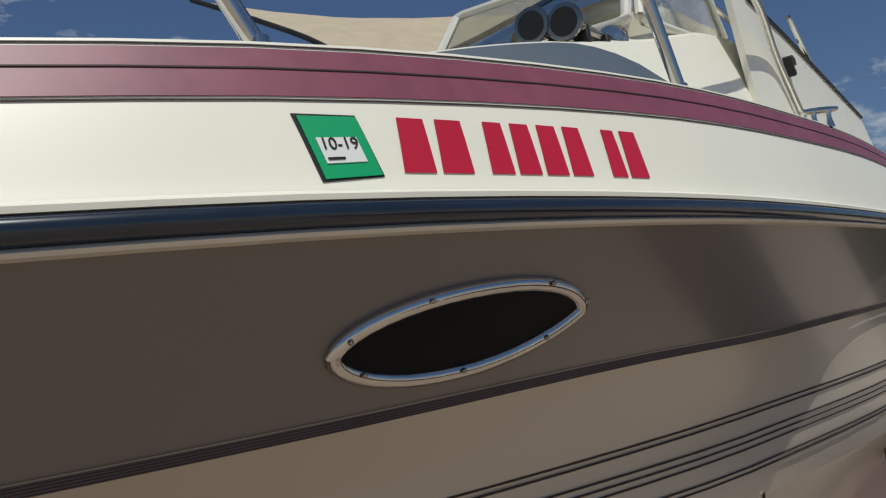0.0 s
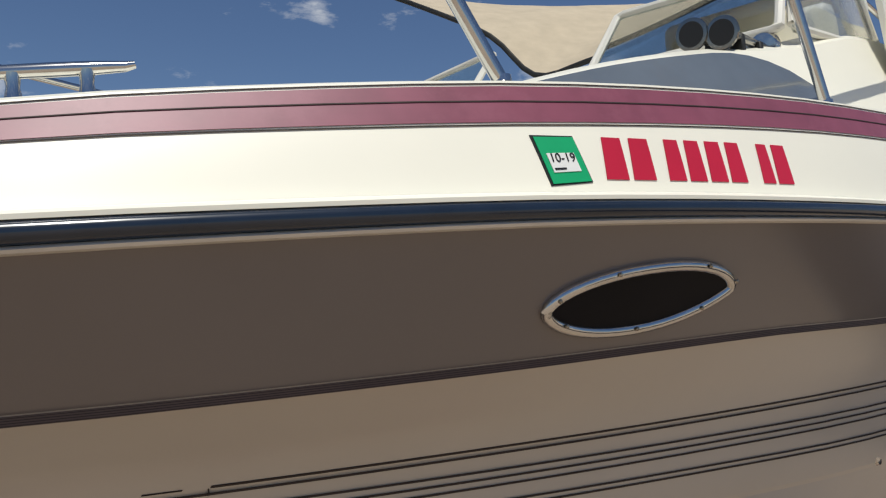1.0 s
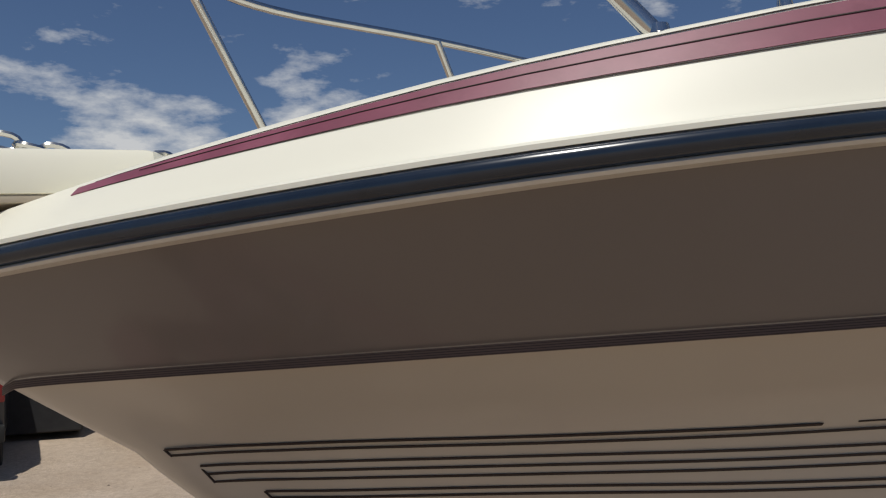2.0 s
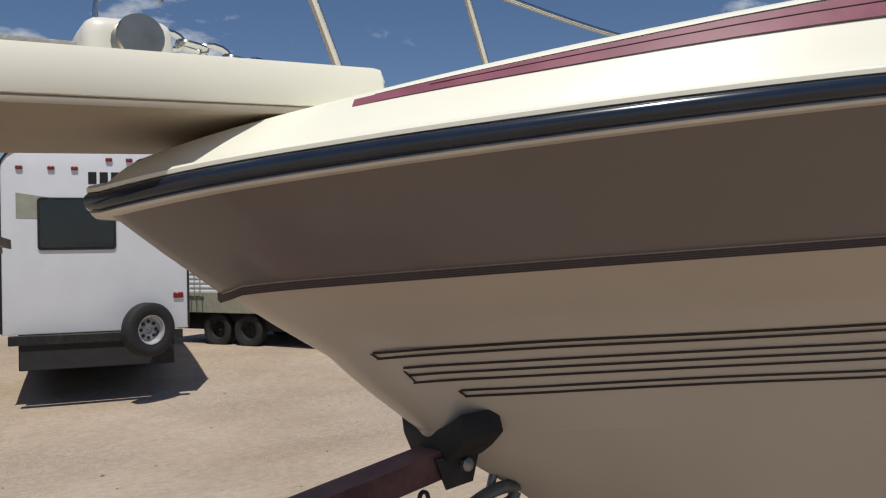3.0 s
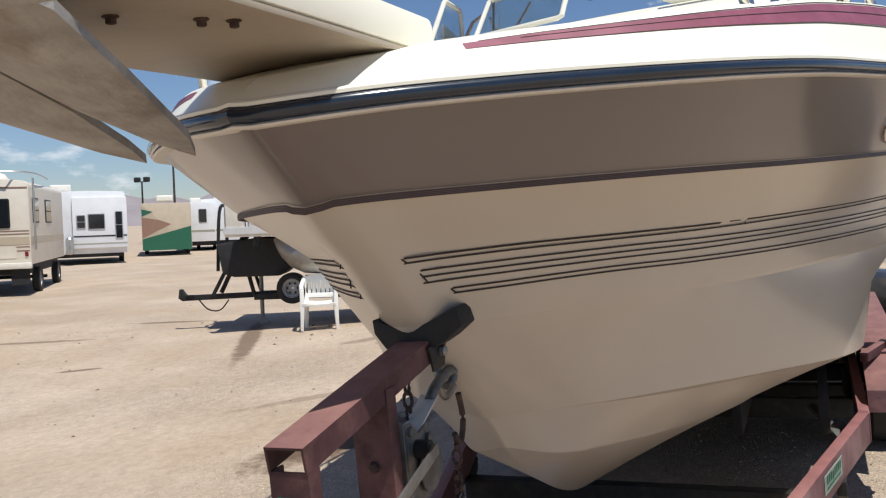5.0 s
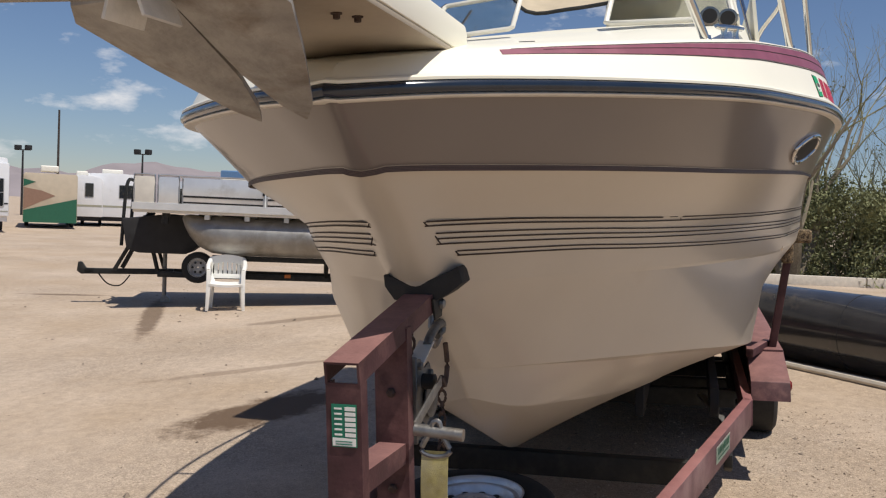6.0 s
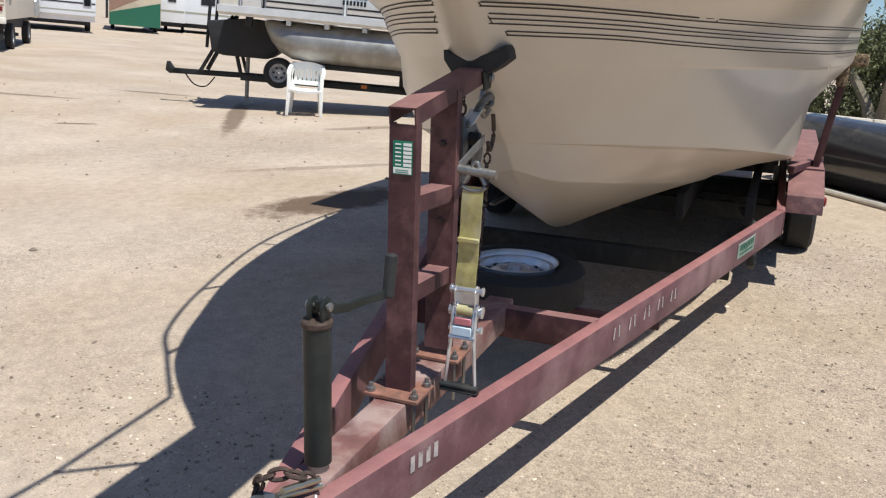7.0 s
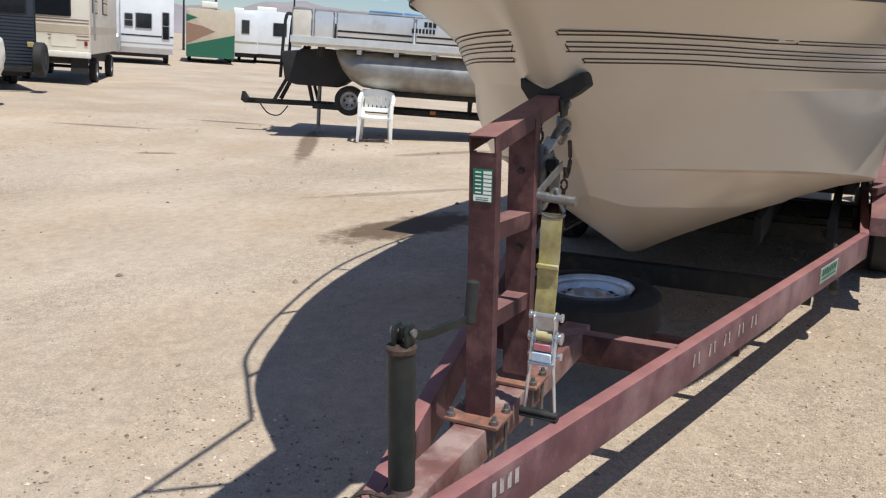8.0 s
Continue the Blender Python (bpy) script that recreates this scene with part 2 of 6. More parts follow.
def bend(points, steps=6):
    """A smooth line through points."""
    p = [Vector(q) for q in points]
    out = []
    for i in range(len(p) - 1):
        a, b2, c, d = p[max(i - 1, 0)], p[i], p[i + 1], p[min(i + 2, len(p) - 1)]
        for k in range(steps):
            s = k / steps
            out.append(.5 * (2 * b2 + (c - a) * s + (2 * a - 5 * b2 + 4 * c - d) * s * s + (3 * b2 - a - 3 * c + d) * s ** 3))
    return out + [p[-1]]


def sheet(rows, thick=0.0, bm=None, close=False):
    """A grid of points as a surface; thick gives it a back."""
    b = bmesh.new()
    vs = [[b.verts.new(p) for p in row] for row in rows]
    for i in range(len(vs) - 1):
        for j in range(len(vs[i]) - 1):
            q = []
            for v in (vs[i][j], vs[i][j + 1], vs[i + 1][j + 1], vs[i + 1][j]):
                if v not in q:
                    q.append(v)
            b.faces.new(q)
    bmesh.ops.remove_doubles(b, verts=b.verts, dist=1e-5)
    if thick:
        bmesh.ops.recalc_face_normals(b, faces=b.faces)
        bmesh.ops.solidify(b, geom=list(b.faces), thickness=thick)
    return merge(bm, b)


def prism(outline, a, c, axis=1, bevel=0.0, bm=None):
    """An outline in two coordinates, drawn out along the third axis from a to c."""
    b = bmesh.new()
    def put(p, h):
        q = list(p)
        q.insert(axis, h)
        return b.verts.new(q)
    lo, hi = [put(p, a) for p in outline], [put(p, c) for p in outline]
    n = len(outline)
    b.faces.new(lo)
    b.faces.new(list(reversed(hi)))
    for i in range(n):
        b.faces.new((lo[i], hi[i], hi[(i + 1) % n], lo[(i + 1) % n]))
    bmesh.ops.recalc_face_normals(b, faces=b.faces)
    if bevel:
        bmesh.ops.bevel(b, geom=list(b.edges), offset=bevel, segments=2, affect="EDGES", profile=.6)
    return merge(bm, b)


def lathe(profile, center, axis, bm=None, sides=28, caps=True):
    """A profile of (along, radius) turned round an axis."""
    b = bmesh.new() if bm is None else bm
    d, u, w = frame_axes(axis)
    c = Vector(center)
    rings = [[b.verts.new(c + d * s + (u * math.cos(2 * math.pi * k / sides) + w * math.sin(2 * math.pi * k / sides)) * r) for k in range(sides)] for s, r in profile]
    for i in range(len(rings) - 1):
        for k in range(sides):
            b.faces.new((rings[i][k], rings[i][(k + 1) % sides], rings[i + 1][(k + 1) % sides], rings[i + 1][k]))
    if caps:
        b.faces.new(rings[0])
        b.faces.new(list(reversed(rings[-1])))
    return b


def along(p, q, w, h, bevel=.006, bm=None):
    """A rectangular bar from p to q; w across, h upright."""
    p, q = Vector(p), Vector(q)
    d = (q - p).normalized()
    u = d.cross(Vector((0, 0, 1))).normalized()
    m = Matrix((d, u, u.cross(d))).transposed().to_4x4()
    m.translation = p
    return box((0, -w / 2, -h / 2), ((q - p).length, w / 2, h / 2), bevel, m=m, seg=2, bm=bm)


# ---- where boat and trailer stand: nose slightly down on uneven ground ----
HEEL, PITCH = .05, .042


def standing(heel, pitch, yaw=0.0):
    fore = Vector((1, 0, pitch)).normalized()
    up_ = Vector((-pitch, heel, 1))
    up_ = (up_ - fore * up_.dot(fore)).normalized()
    m = Matrix((fore, up_.cross(fore), up_)).transposed().to_4x4()
    return Matrix.Translation((0, -.004, 1.377)) @ Matrix.Rotation(yaw, 4, "Z") @ m @ Matrix.Translation((0, 0, -1.377))


STAND = standing(HEEL, PITCH)
AFLOAT = standing(.0622, .0405, .0138)


def ground_z(x, y):
    r = math.hypot(x - 2, y)
    k = min(max((r - 7) / 9, 0), 1)
    k = 1 - k * k * (3 - 2 * k)
    return k * (PITCH * x - HEEL * y - .004) + .012 * noise.noise(Vector((x * .35, y * .35, 3))) * min(1, r / 6)


# ---- ground ----
def build_ground():
    m = material("sandy_gravel_ground", (.515, .412, .318), .95, var=.1, scale=.8, stain=(.448, .342, .243), stain_scale=.45, stain_at=(.4, .66))
    n, l = m.node_tree.nodes, m.node_tree.links
    bsdf = n["Principled BSDF"]
    col = bsdf.inputs["Base Color"].links[0].from_socket
    tc = n.new("ShaderNodeTexCoord")

    def noise_at(scale, detail, rough, lo, hi, a, c):
        t = n.new("ShaderNodeTexNoise")
        t.inputs["Scale"].default_value, t.inputs["Detail"].default_value, t.inputs["Roughness"].default_value = scale, detail, rough
        l.new(tc.outputs["Object"], t.inputs["Vector"])
        r = n.new("ShaderNodeMapRange")
        for k, v in (("From Min", lo), ("From Max", hi), ("To Min", a), ("To Max", c)):
            r.inputs[k].default_value = v
        l.new(t.outputs["Fac"], r.inputs["Value"])
        return t, r.outputs["Result"]

    def multiply(c, f):
        x = n.new("ShaderNodeMix")
        x.data_type, x.blend_type = "RGBA", "MULTIPLY"
        x.inputs["Factor"].default_value = 1
        l.new(c, x.inputs["A"])
        l.new(f, x.inputs["B"])
        return x.outputs["Result"]

    grit, f1 = noise_at(120, 5, .75, .3, .7, .72, 1.2)
    _, f2 = noise_at(11, 7, .75, .3, .7, .8, 1.14)
    col = multiply(multiply(col, f1), f2)
    pebble = n.new("ShaderNodeTexVoronoi")
    pebble.inputs["Scale"].default_value = 95
    l.new(tc.outputs["Object"], pebble.inputs["Vector"])
    pr = n.new("ShaderNodeMapRange")
    pr.inputs["From Min"].default_value, pr.inputs["From Max"].default_value = .0, 1.0
    pr.inputs["To Min"].default_value, pr.inputs["To Max"].default_value = .6, 1.22
    l.new(pebble.outputs["Color"], pr.inputs["Value"])
    _, patches = noise_at(.32, 5, .6, .42, .6, .15, 1)
    coarse = n.new("ShaderNodeMix")
    coarse.inputs["A"].default_value = .98
    l.new(patches, coarse.inputs["Factor"])
    l.new(pr.outputs["Result"], coarse.inputs["B"])
    col = multiply(col, coarse.outputs["Result"])
    # spilt oil and damp patches, and thin streaks painted for grooves and shadows, each round a place of its own
    edge, _ = noise_at(4.5, 8, .75, 0, 1, 0, 1)
    for x, y, lx, ly, turn, dark in ((4.48, 2.5, .85, .34, -22, .06), (9.15, 6.8, 2.1, .15, 31.5, .25), (6.95, 7.83, .3, .07, -60, .25), (10.85, 9.75, .75, .12, -70, .35), (8.6, 10.55, .95, .1, -62, .4), (9.2, 4.4, .9, .16, -35, .5), (5.9, 3.4, .9, .1, -45, .6), (1.9, 5.2, .5, .1, 10, .75)):
        mp = n.new("ShaderNodeMapping")
        mp.vector_type = "TEXTURE"
        mp.inputs["Location"].default_value = (x, y, 0)
        mp.inputs["Rotation"].default_value = (0, 0, radians(turn))
        mp.inputs["Scale"].default_value = (lx, ly, 50)
        l.new(tc.outputs["Object"], mp.inputs["Vector"])
        ln = n.new("ShaderNodeVectorMath")
        ln.operation = "LENGTH"
        l.new(mp.outputs["Vector"], ln.inputs[0])
        ad = n.new("ShaderNodeMath")
        ad.operation = "MULTIPLY_ADD"
        ad.inputs[1].default_value = 1.6
        l.new(edge.outputs["Fac"], ad.inputs[0])
        l.new(ln.outputs["Value"], ad.inputs[2])
        r = n.new("ShaderNodeMapRange")
        for k, v in (("From Min", 1.55), ("From Max", 1.95), ("To Min", 1 - dark), ("To Max", 0)):
            r.inputs[k].default_value = v
        l.new(ad.outputs["Value"], r.inputs["Value"])
        x = n.new("ShaderNodeMix")
        x.data_type = "RGBA"
        x.inputs["B"].default_value = (.11, .067, .038, 1)
        l.new(r.outputs["Result"], x.inputs["Factor"])
        l.new(col, x.inputs["A"])
        col = x.outputs["Result"]
    l.new(col, bsdf.inputs["Base Color"])
    bp = n.new("ShaderNodeBump")
    bp.inputs["Strength"].default_value, bp.inputs["Distance"].default_value = .8, .006
    l.new(grit.outputs["Fac"], bp.inputs["Height"])
    bp2 = n.new("ShaderNodeBump")
    bp2.inputs["Strength"].default_value, bp2.inputs["Distance"].default_value = .3, .005
    l.new(patches, bp2.inputs["Strength"])
    l.new(pebble.outputs["Distance"], bp2.inputs["Height"])
    l.new(bp.outputs["Normal"], bp2.inputs["Normal"])
    l.new(bp2.outputs["Normal"], bsdf.inputs["Normal"])
    b = bmesh.new()
    def axis(lo, hi):
        v = [lo + .5 * i for i in range(int((hi - lo) / .5) + 1)]
        far = [3, 8, 18, 40, 90, 200, 500, 1200, 2600]
        return [lo - f for f in reversed(far)] + v + [hi + f for f in far]
    xs, ys = axis(-12, 24), axis(-14, 24)
    rows = [[b.verts.new((x, y, ground_z(x, y))) for y in ys] for x in xs]
    for i in range(len(xs) - 1):
        for j in range(len(ys) - 1):
            b.faces.new((rows[i][j], rows[i + 1][j], rows[i + 1][j + 1], rows[i][j + 1]))
    return single("ground", b, m, "pale sandy gravel ground of the storage yard", "ground", kind="structure")


build_ground()

# ---- boat: hull lines, port side as positive breadth ----
RAIL = ((-.027, 0), (-.007, .05), (.033, .125), (.08, .19), (.123, .238), (.223, .344), (.3, .428), (.6, .703), (.9, .875), (1.2, .998), (1.7, 1.194), (2.3, 1.339), (2.9, 1.417), (4, 1.464), (5.5, 1.45), (8.4, 1.36))
RAILZ = ((-.1, 1.919), (.1, 1.941), (.3, 1.952), (.6, 1.962), (.9, 1.974), (1.2, 1.983), (1.7, 1.989), (2.3, 1.988), (2.9, 1.983), (8.4, 1.97))
RISE = ((-.1, .049), (.1, .064), (.3, .084), (.6, .112), (.9, .138), (1.2, .166), (1.7, .195), (2.3, .22), (2.9, .237), (4, .263), (8.4, .3))
KNUCK = ((.15, 0), (.16, .036), (.2, .09), (.3, .198), (.45, .346), (.6, .477), (.9, .678), (1.2, .835), (1.7, 1.04), (2.3, 1.2), (2.9, 1.32), (4, 1.42), (8.4, 1.33))
KNUCKZ = ((.14, 1.779), (.152, 1.782), (.168, 1.791), (.26, 1.793), (.9, 1.785), (1.2, 1.781), (1.7, 1.78), (2.3, 1.781), (2.9, 1.77), (8.4, 1.76))
LOW = ((0, 0), (.01, .035), (.05, .077), (.11, .114), (.22, .211), (.52, .431), (.82, .597), (1.32, .816), (1.92, 1.036), (2.52, 1.217), (3.6, 1.398), (8.2, 1.31))
LOWZ = ((.3, 1.651, 1.571), (.6, 1.648, 1.564), (.9, 1.636, 1.555), (1.2, 1.624, 1.537), (1.7, 1.612, 1.513), (2.3, 1.602, 1.492), (2.9, 1.599, 1.477), (8.4, 1.57, 1.46))
CHINE = ((.95, 0, 1.16), (1.2, .29, 1.145), (1.5, .5, 1.115), (1.9, .73, 1.07), (2.5, .95, .985), (3.2, 1.06, .88), (4, 1.11, .77), (6, 1.14, .7), (8.3, 1.12, .68))
STRAKE = ((1.08, 0, 1.04), (1.2, .14, .99), (1.5, .3, .955), (1.9, .45, .9), (2.5, .58, .815), (3.2, .66, .74), (4.5, .7, .66), (8.3, .7, .6))
KEEL = ((1.2, .95), (1.4, .83), (1.65, .71), (1.9, .63), (2.3, .56), (3, .5), (8.3, .46))
END = 8.3


def smooth_at(tab, x, col=1):
    xs = [r[0] for r in tab]
    ys = [r[col] for r in tab]
    n = len(xs)
    i = 0
    while i < n - 2 and x > xs[i + 1]:
        i += 1
    h = xs[i + 1] - xs[i]
    s = min(max((x - xs[i]) / h, 0), 1)
    sl = (ys[i + 1] - ys[i]) / h
    def grad(k):
        a, c = max(k - 1, 0), min(k + 1, n - 1)
        g = (ys[c] - ys[a]) / (xs[c] - xs[a])
        return min(max(g, -3 * abs(sl)), 3 * abs(sl))
    return (2 * s ** 3 - 3 * s ** 2 + 1) * ys[i] + (s ** 3 - 2 * s ** 2 + s) * h * grad(i) + (3 * s ** 2 - 2 * s ** 3) * ys[i + 1] + (s ** 3 - s ** 2) * h * grad(i + 1)


def rail_z(x):
    return smooth_at(RAILZ, x)


def deck_rise(x):
    return smooth_at(RISE, x)


def knuck_z(x):
    return smooth_at(KNUCKZ, x)


def low_z(x, k):
    return smooth_at(LOWZ, x) * (1 - k) + smooth_at(LOWZ, x, 2) * k


def hull_line(name):
    """Start at the stem, and the point at x, of one of the lines that run along the hull."""
    table = {
        "rail": (-.027, lambda x: (x, smooth_at(RAIL, x), rail_z(x))),
        "flare": (.06, lambda x: (x, max((smooth_at(RAIL, x - .087) + smooth_at(KNUCK, x + .09)) / 2 - .003 * min(1, (x - .06) * 8), 0), (rail_z(x) + knuck_z(x)) / 2 - .004)),
        "knuckle": (.15, lambda x: (x, smooth_at(KNUCK, x), knuck_z(x))),
        "step": (.165, lambda x: (x, max(smooth_at(KNUCK, x - .015) - .012, 0), knuck_z(x) - .016)),
        "cove": (.25, lambda x: (x, smooth_at(LOW, x - .25) * (1 - .4 * min(1, (x - .25) * 5)) + (max(smooth_at(KNUCK, max(x - .07, .15)), 0) * .4 - .008) * min(1, (x - .25) * 5), knuck_z(x) * .45 + low_z(x, 0) * .55)),
        "s1": (.345, lambda x: (x, smooth_at(LOW, x - .345), low_z(x, 0))),
        "s2": (.385, lambda x: (x, smooth_at(LOW, x - .385), low_z(x, .5))),
        "s3": (.43, lambda x: (x, smooth_at(LOW, x - .43), low_z(x, 1))),
        "crease": (.52, lambda x: (x, smooth_at(LOW, x - .52) * .995, low_z(x, 1) - .075)),
        "crease_low": (.525, lambda x: (x, max(smooth_at(LOW, x - .525) * .995 - .006, 0), low_z(x, 1) - .086)),
        "belly": (.74, lambda x: (x, smooth_at(((.74, 0), (.78, .06), (.95, .2), (1.2, .405), (1.5, .6), (1.9, .82), (2.5, 1.02), (3.2, 1.12), (4, 1.16), (8.3, 1.15)), x), smooth_at(((.74, 1.33), (1.5, 1.3), (2.5, 1.24), (4, 1.13), (8.3, 1.05)), x))),
        "chine": (.95, lambda x: (x, smooth_at(CHINE, x), smooth_at(CHINE, x, 2))),
        "chine_low": (.965, lambda x: (x, max(smooth_at(CHINE, x - .015) - .03 * min(1, (x - .965) * 1.2), 0), smooth_at(CHINE, x, 2) - .014 * min(1, (x - .96) * 2))),
        "strake": (1.08, lambda x: (x, smooth_at(STRAKE, x), smooth_at(STRAKE, x, 2))),
        "strake_low": (1.085, lambda x: (x, max(smooth_at(STRAKE, max(x - .005, 1.08)) - .022 * min(1, (x - 1.08) * 1.2), 0), smooth_at(STRAKE, x, 2) - .016 * min(1, (x - 1.075) * 2))),
        "keel": (1.2, lambda x: (x, 0, smooth_at(KEEL, x))),
    }
    return table[name]


STEPS = [(k / 54) ** 2.1 for k in range(55)]


def line_points(name, side=-1, out=0.0, dz=0.0, x0=None, x1=END):
    start, at = hull_line(name)
    start = start if x0 is None else x0
    pts = []
    base = hull_line(name)[0]
    grid = [base + (END - base) * v for v in STEPS]
    for x in [start] + [g for g in grid if start + .004 < g < x1]:
        x, y, z = at(x)
        if out and y > 0:
            x2, y2, _ = at(x + .01)
            t = Vector((.01, y2 - y, 0)).normalized()
            x, y = x - t.y * out, y + t.x * out
        pts.append(Vector((x, side * y, z + dz)))
    return pts


def hull_patch(names, bm=None):
    """Both sides of the hull between the named lines."""
    for side in (-1, 1):
        bm = sheet([line_points(n, side) for n in names], bm=bm)
    bmesh.ops.remove_doubles(bm, verts=bm.verts, dist=.0015)
    return bm


boat = thing("motor_boat", AFLOAT, "cream and taupe fibreglass cabin cruiser with maroon stripes on a trailer", "boat")
part("topside_band", hull_patch(["rail", "flare", "knuckle"]), TAUPE, boat, "glossy taupe band under the rubbing strake")
shell = bmesh.new()
for names in (["knuckle", "step"], ["step", "cove", "s1", "s2", "s3", "crease"], ["crease", "crease_low"], ["crease_low", "belly", "chine"], ["chine", "chine_low"], ["chine_low", "strake"], ["strake", "strake_low"], ["strake_low", "keel"]):
    piece = hull_patch(names)
    for e in piece.edges:
        e.smooth = not e.is_boundary
    shell = merge(shell, piece)
bmesh.ops.remove_doubles(shell, verts=shell.verts, dist=.0004)
hard = [not e.smooth for e in shell.edges]
hull = part("hull_shell", shell, CREAM, boat, "cream gelcoat hull with moulded chines").data
(hull.attributes.get("sharp_edge") or hull.attributes.new("sharp_edge", "BOOLEAN", "EDGE")).data.foreach_set("value", hard)
transom = bmesh.new()
ends = [line_points(n, s)[-1] for s, ns in ((-1, ["rail", "knuckle", "crease", "chine", "strake", "keel"]), (1, ["strake", "chine", "crease", "knuckle", "rail"])) for n in ns]
transom.faces.new([transom.verts.new(p) for p in ends])
part("transom", transom, CREAM, boat)


def hull_point(name, x, side, dz=0.0, out=0.0):
    return line_points(name, side, out, dz, x)[0]


def strip(name, x0, z_mid, width, out=.0022, side=-1, x1=7.5):
    """A thin tape that follows a hull line, as a closed band."""
    rows = [line_points(name, side, out, z_mid + width / 2, x0, x1), line_points(name, side, out, z_mid - width / 2, x0, x1)]
    for row in rows:
        row[0] = Vector((row[0].x - out, 0, row[0].z))
    return sheet(rows, .0012)


NEAR = {"s1": ("cove", "s2"), "s2": ("s1", "s3"), "s3": ("s2", "crease")}


def tape(name, x0, dz, width, side, out=.0028, x1=7.5):
    """A thin tape beside a hull line, on the skin between that line and the next."""
    edges = []
    for d in (dz + width / 2, dz - width / 2):
        base, other = hull_line(name)[1], hull_line(NEAR[name][0 if d > 0 else 1])[1]
        pts = line_points(name, side, out, d, x0, x1)
        for p in pts:
            a, c = base(p.x), other(p.x)
            f = min(1, abs(d) / max(abs(c[2] - a[2]), .02))
            p.y += side * (c[1] - a[1]) * f if c[1] > .01 else 0
        edges.append(pts)
    return sheet(edges, .0012)


for side in (-1, 1):
    part("pinstripe_band", strip("knuckle", .15, -.0085, .0135, side=side), PINBROWN, boat, "brown tape along the knuckle")
    for k in range(4):
        part("pinstripe", strip("knuckle", .15, -.004 - .0032 * k, .0008, .0031, side=side), PINLINE, boat, "thin dark pinstripe")
    for name, x0, offsets in (("s1", .385, (.006, -.006)), ("s2", .438, (.0145, 0, -.0145)), ("s3", .536, (.006, -.006))):
        for k, o in enumerate(offsets):
            begin = x0 + .011 * k
            if name == "s1" and k == 0 and side < 0:
                part("pinstripe", tape(name, begin, o, .0036, side, x1=1.287), PINLINE, boat, "thin dark pinstripe ending at a splice")
                part("pinstripe", tape(name, 1.28, o, .0016, side, x1=1.375), PINLINE, boat, "worn thin stretch of pinstripe")
                begin = 1.372
                part("pinstripe", tube([hull_point("s1", 1.372, side, d, .003) for d in (.0075, -.0075)], .0015, sides=6), PINLINE, boat, "splice in the pinstripes")
            part("pinstripe", tape(name, begin, o, .0036, side), PINLINE, boat, "thin dark pinstripe")
        ends = [hull_point(name, x0 + .011 * k, side, o, .003) for k, o in enumerate(offsets)]
        part("pinstripe", tube(ends, .0019, sides=6), PINLINE, boat, "closed end of the pinstripes")


def rail_band(profile, side):
    """A bar of that section (out, up) along the rubbing strake."""
    rows = []
    start, at = hull_line("rail")
    for o, u in profile:
        rows.append(line_points("rail", side, o, u))
        rows[-1][0] = Vector((-.027 - o, 0, rail_z(0) + u))
    return rows


for side in (-1, 1):
    part("rubbing_strake", sheet(rail_band([(-.03, -.012), (0, -.014), (.015, -.013), (.019, -.009), (.015, -.005), (.008, -.004)], side)), VINYL, boat, "pale vinyl lower lip of the rubbing strake")
    part("rubbing_strake_insert", sheet(rail_band([(.008, -.005), (.02, -.004), (.026, .001), (.0285, .009), (.026, .017), (.02, .022), (.008, .023)], side)), NAVY, boat, "dark navy vinyl insert")
    part("rubbing_strake_cap", sheet(rail_band([(.01, .0225), (.022, .023), (.0225, .029), (.018, .033), (.008, .035), (0, .037)], side)), DECK, boat)


LEAN = .065


def gunwale(side, lo, hi, x0=-.027, out=0.0, n=5, x1=END):
    """The moulded side of the deck between two heights (0 at the strake, 1 at the deck's edge)."""
    start, at = hull_line("rail")
    rows = []
    for k in range(n + 1):
        w = lo + (hi - lo) * k / n
        row = []
        for v in STEPS:
            x = x0 + (x1 - x0) * v
            _, y, z = at(x)
            x2, y2, _ = at(x + .01)
            t = Vector((.01, y2 - y, 0)).normalized()
            lean = LEAN * w ** .95 - .004 * math.sin(math.pi * w) - out
            yy = max(y - lean * t.x, 0)
            row.append(Vector((x + lean * t.y, side * yy, z + .034 + (deck_rise(x) - .009) * w)))
        rows.append(row)
    return rows


def deck_rows(side):
    edge = gunwale(side, 1, 1, n=1)[1]
    rows = [edge]
    for f, up in ((.97, .008), (.9, .012), (.7, .018), (.4, .024), (0, .028)):
        rows.append([Vector((p.x, p.y * f, p.z + up * min(1, abs(p.y) * 2))) for p in edge])
    return rows


deck = bmesh.new()
for side in (-1, 1):
    deck = sheet(gunwale(side, 0, 1, n=14) + deck_rows(side)[1:], bm=deck)
bmesh.ops.remove_doubles(deck, verts=deck.verts, dist=.002)
part("deck", deck, DECK, boat, "off-white moulded deck and gunwale")


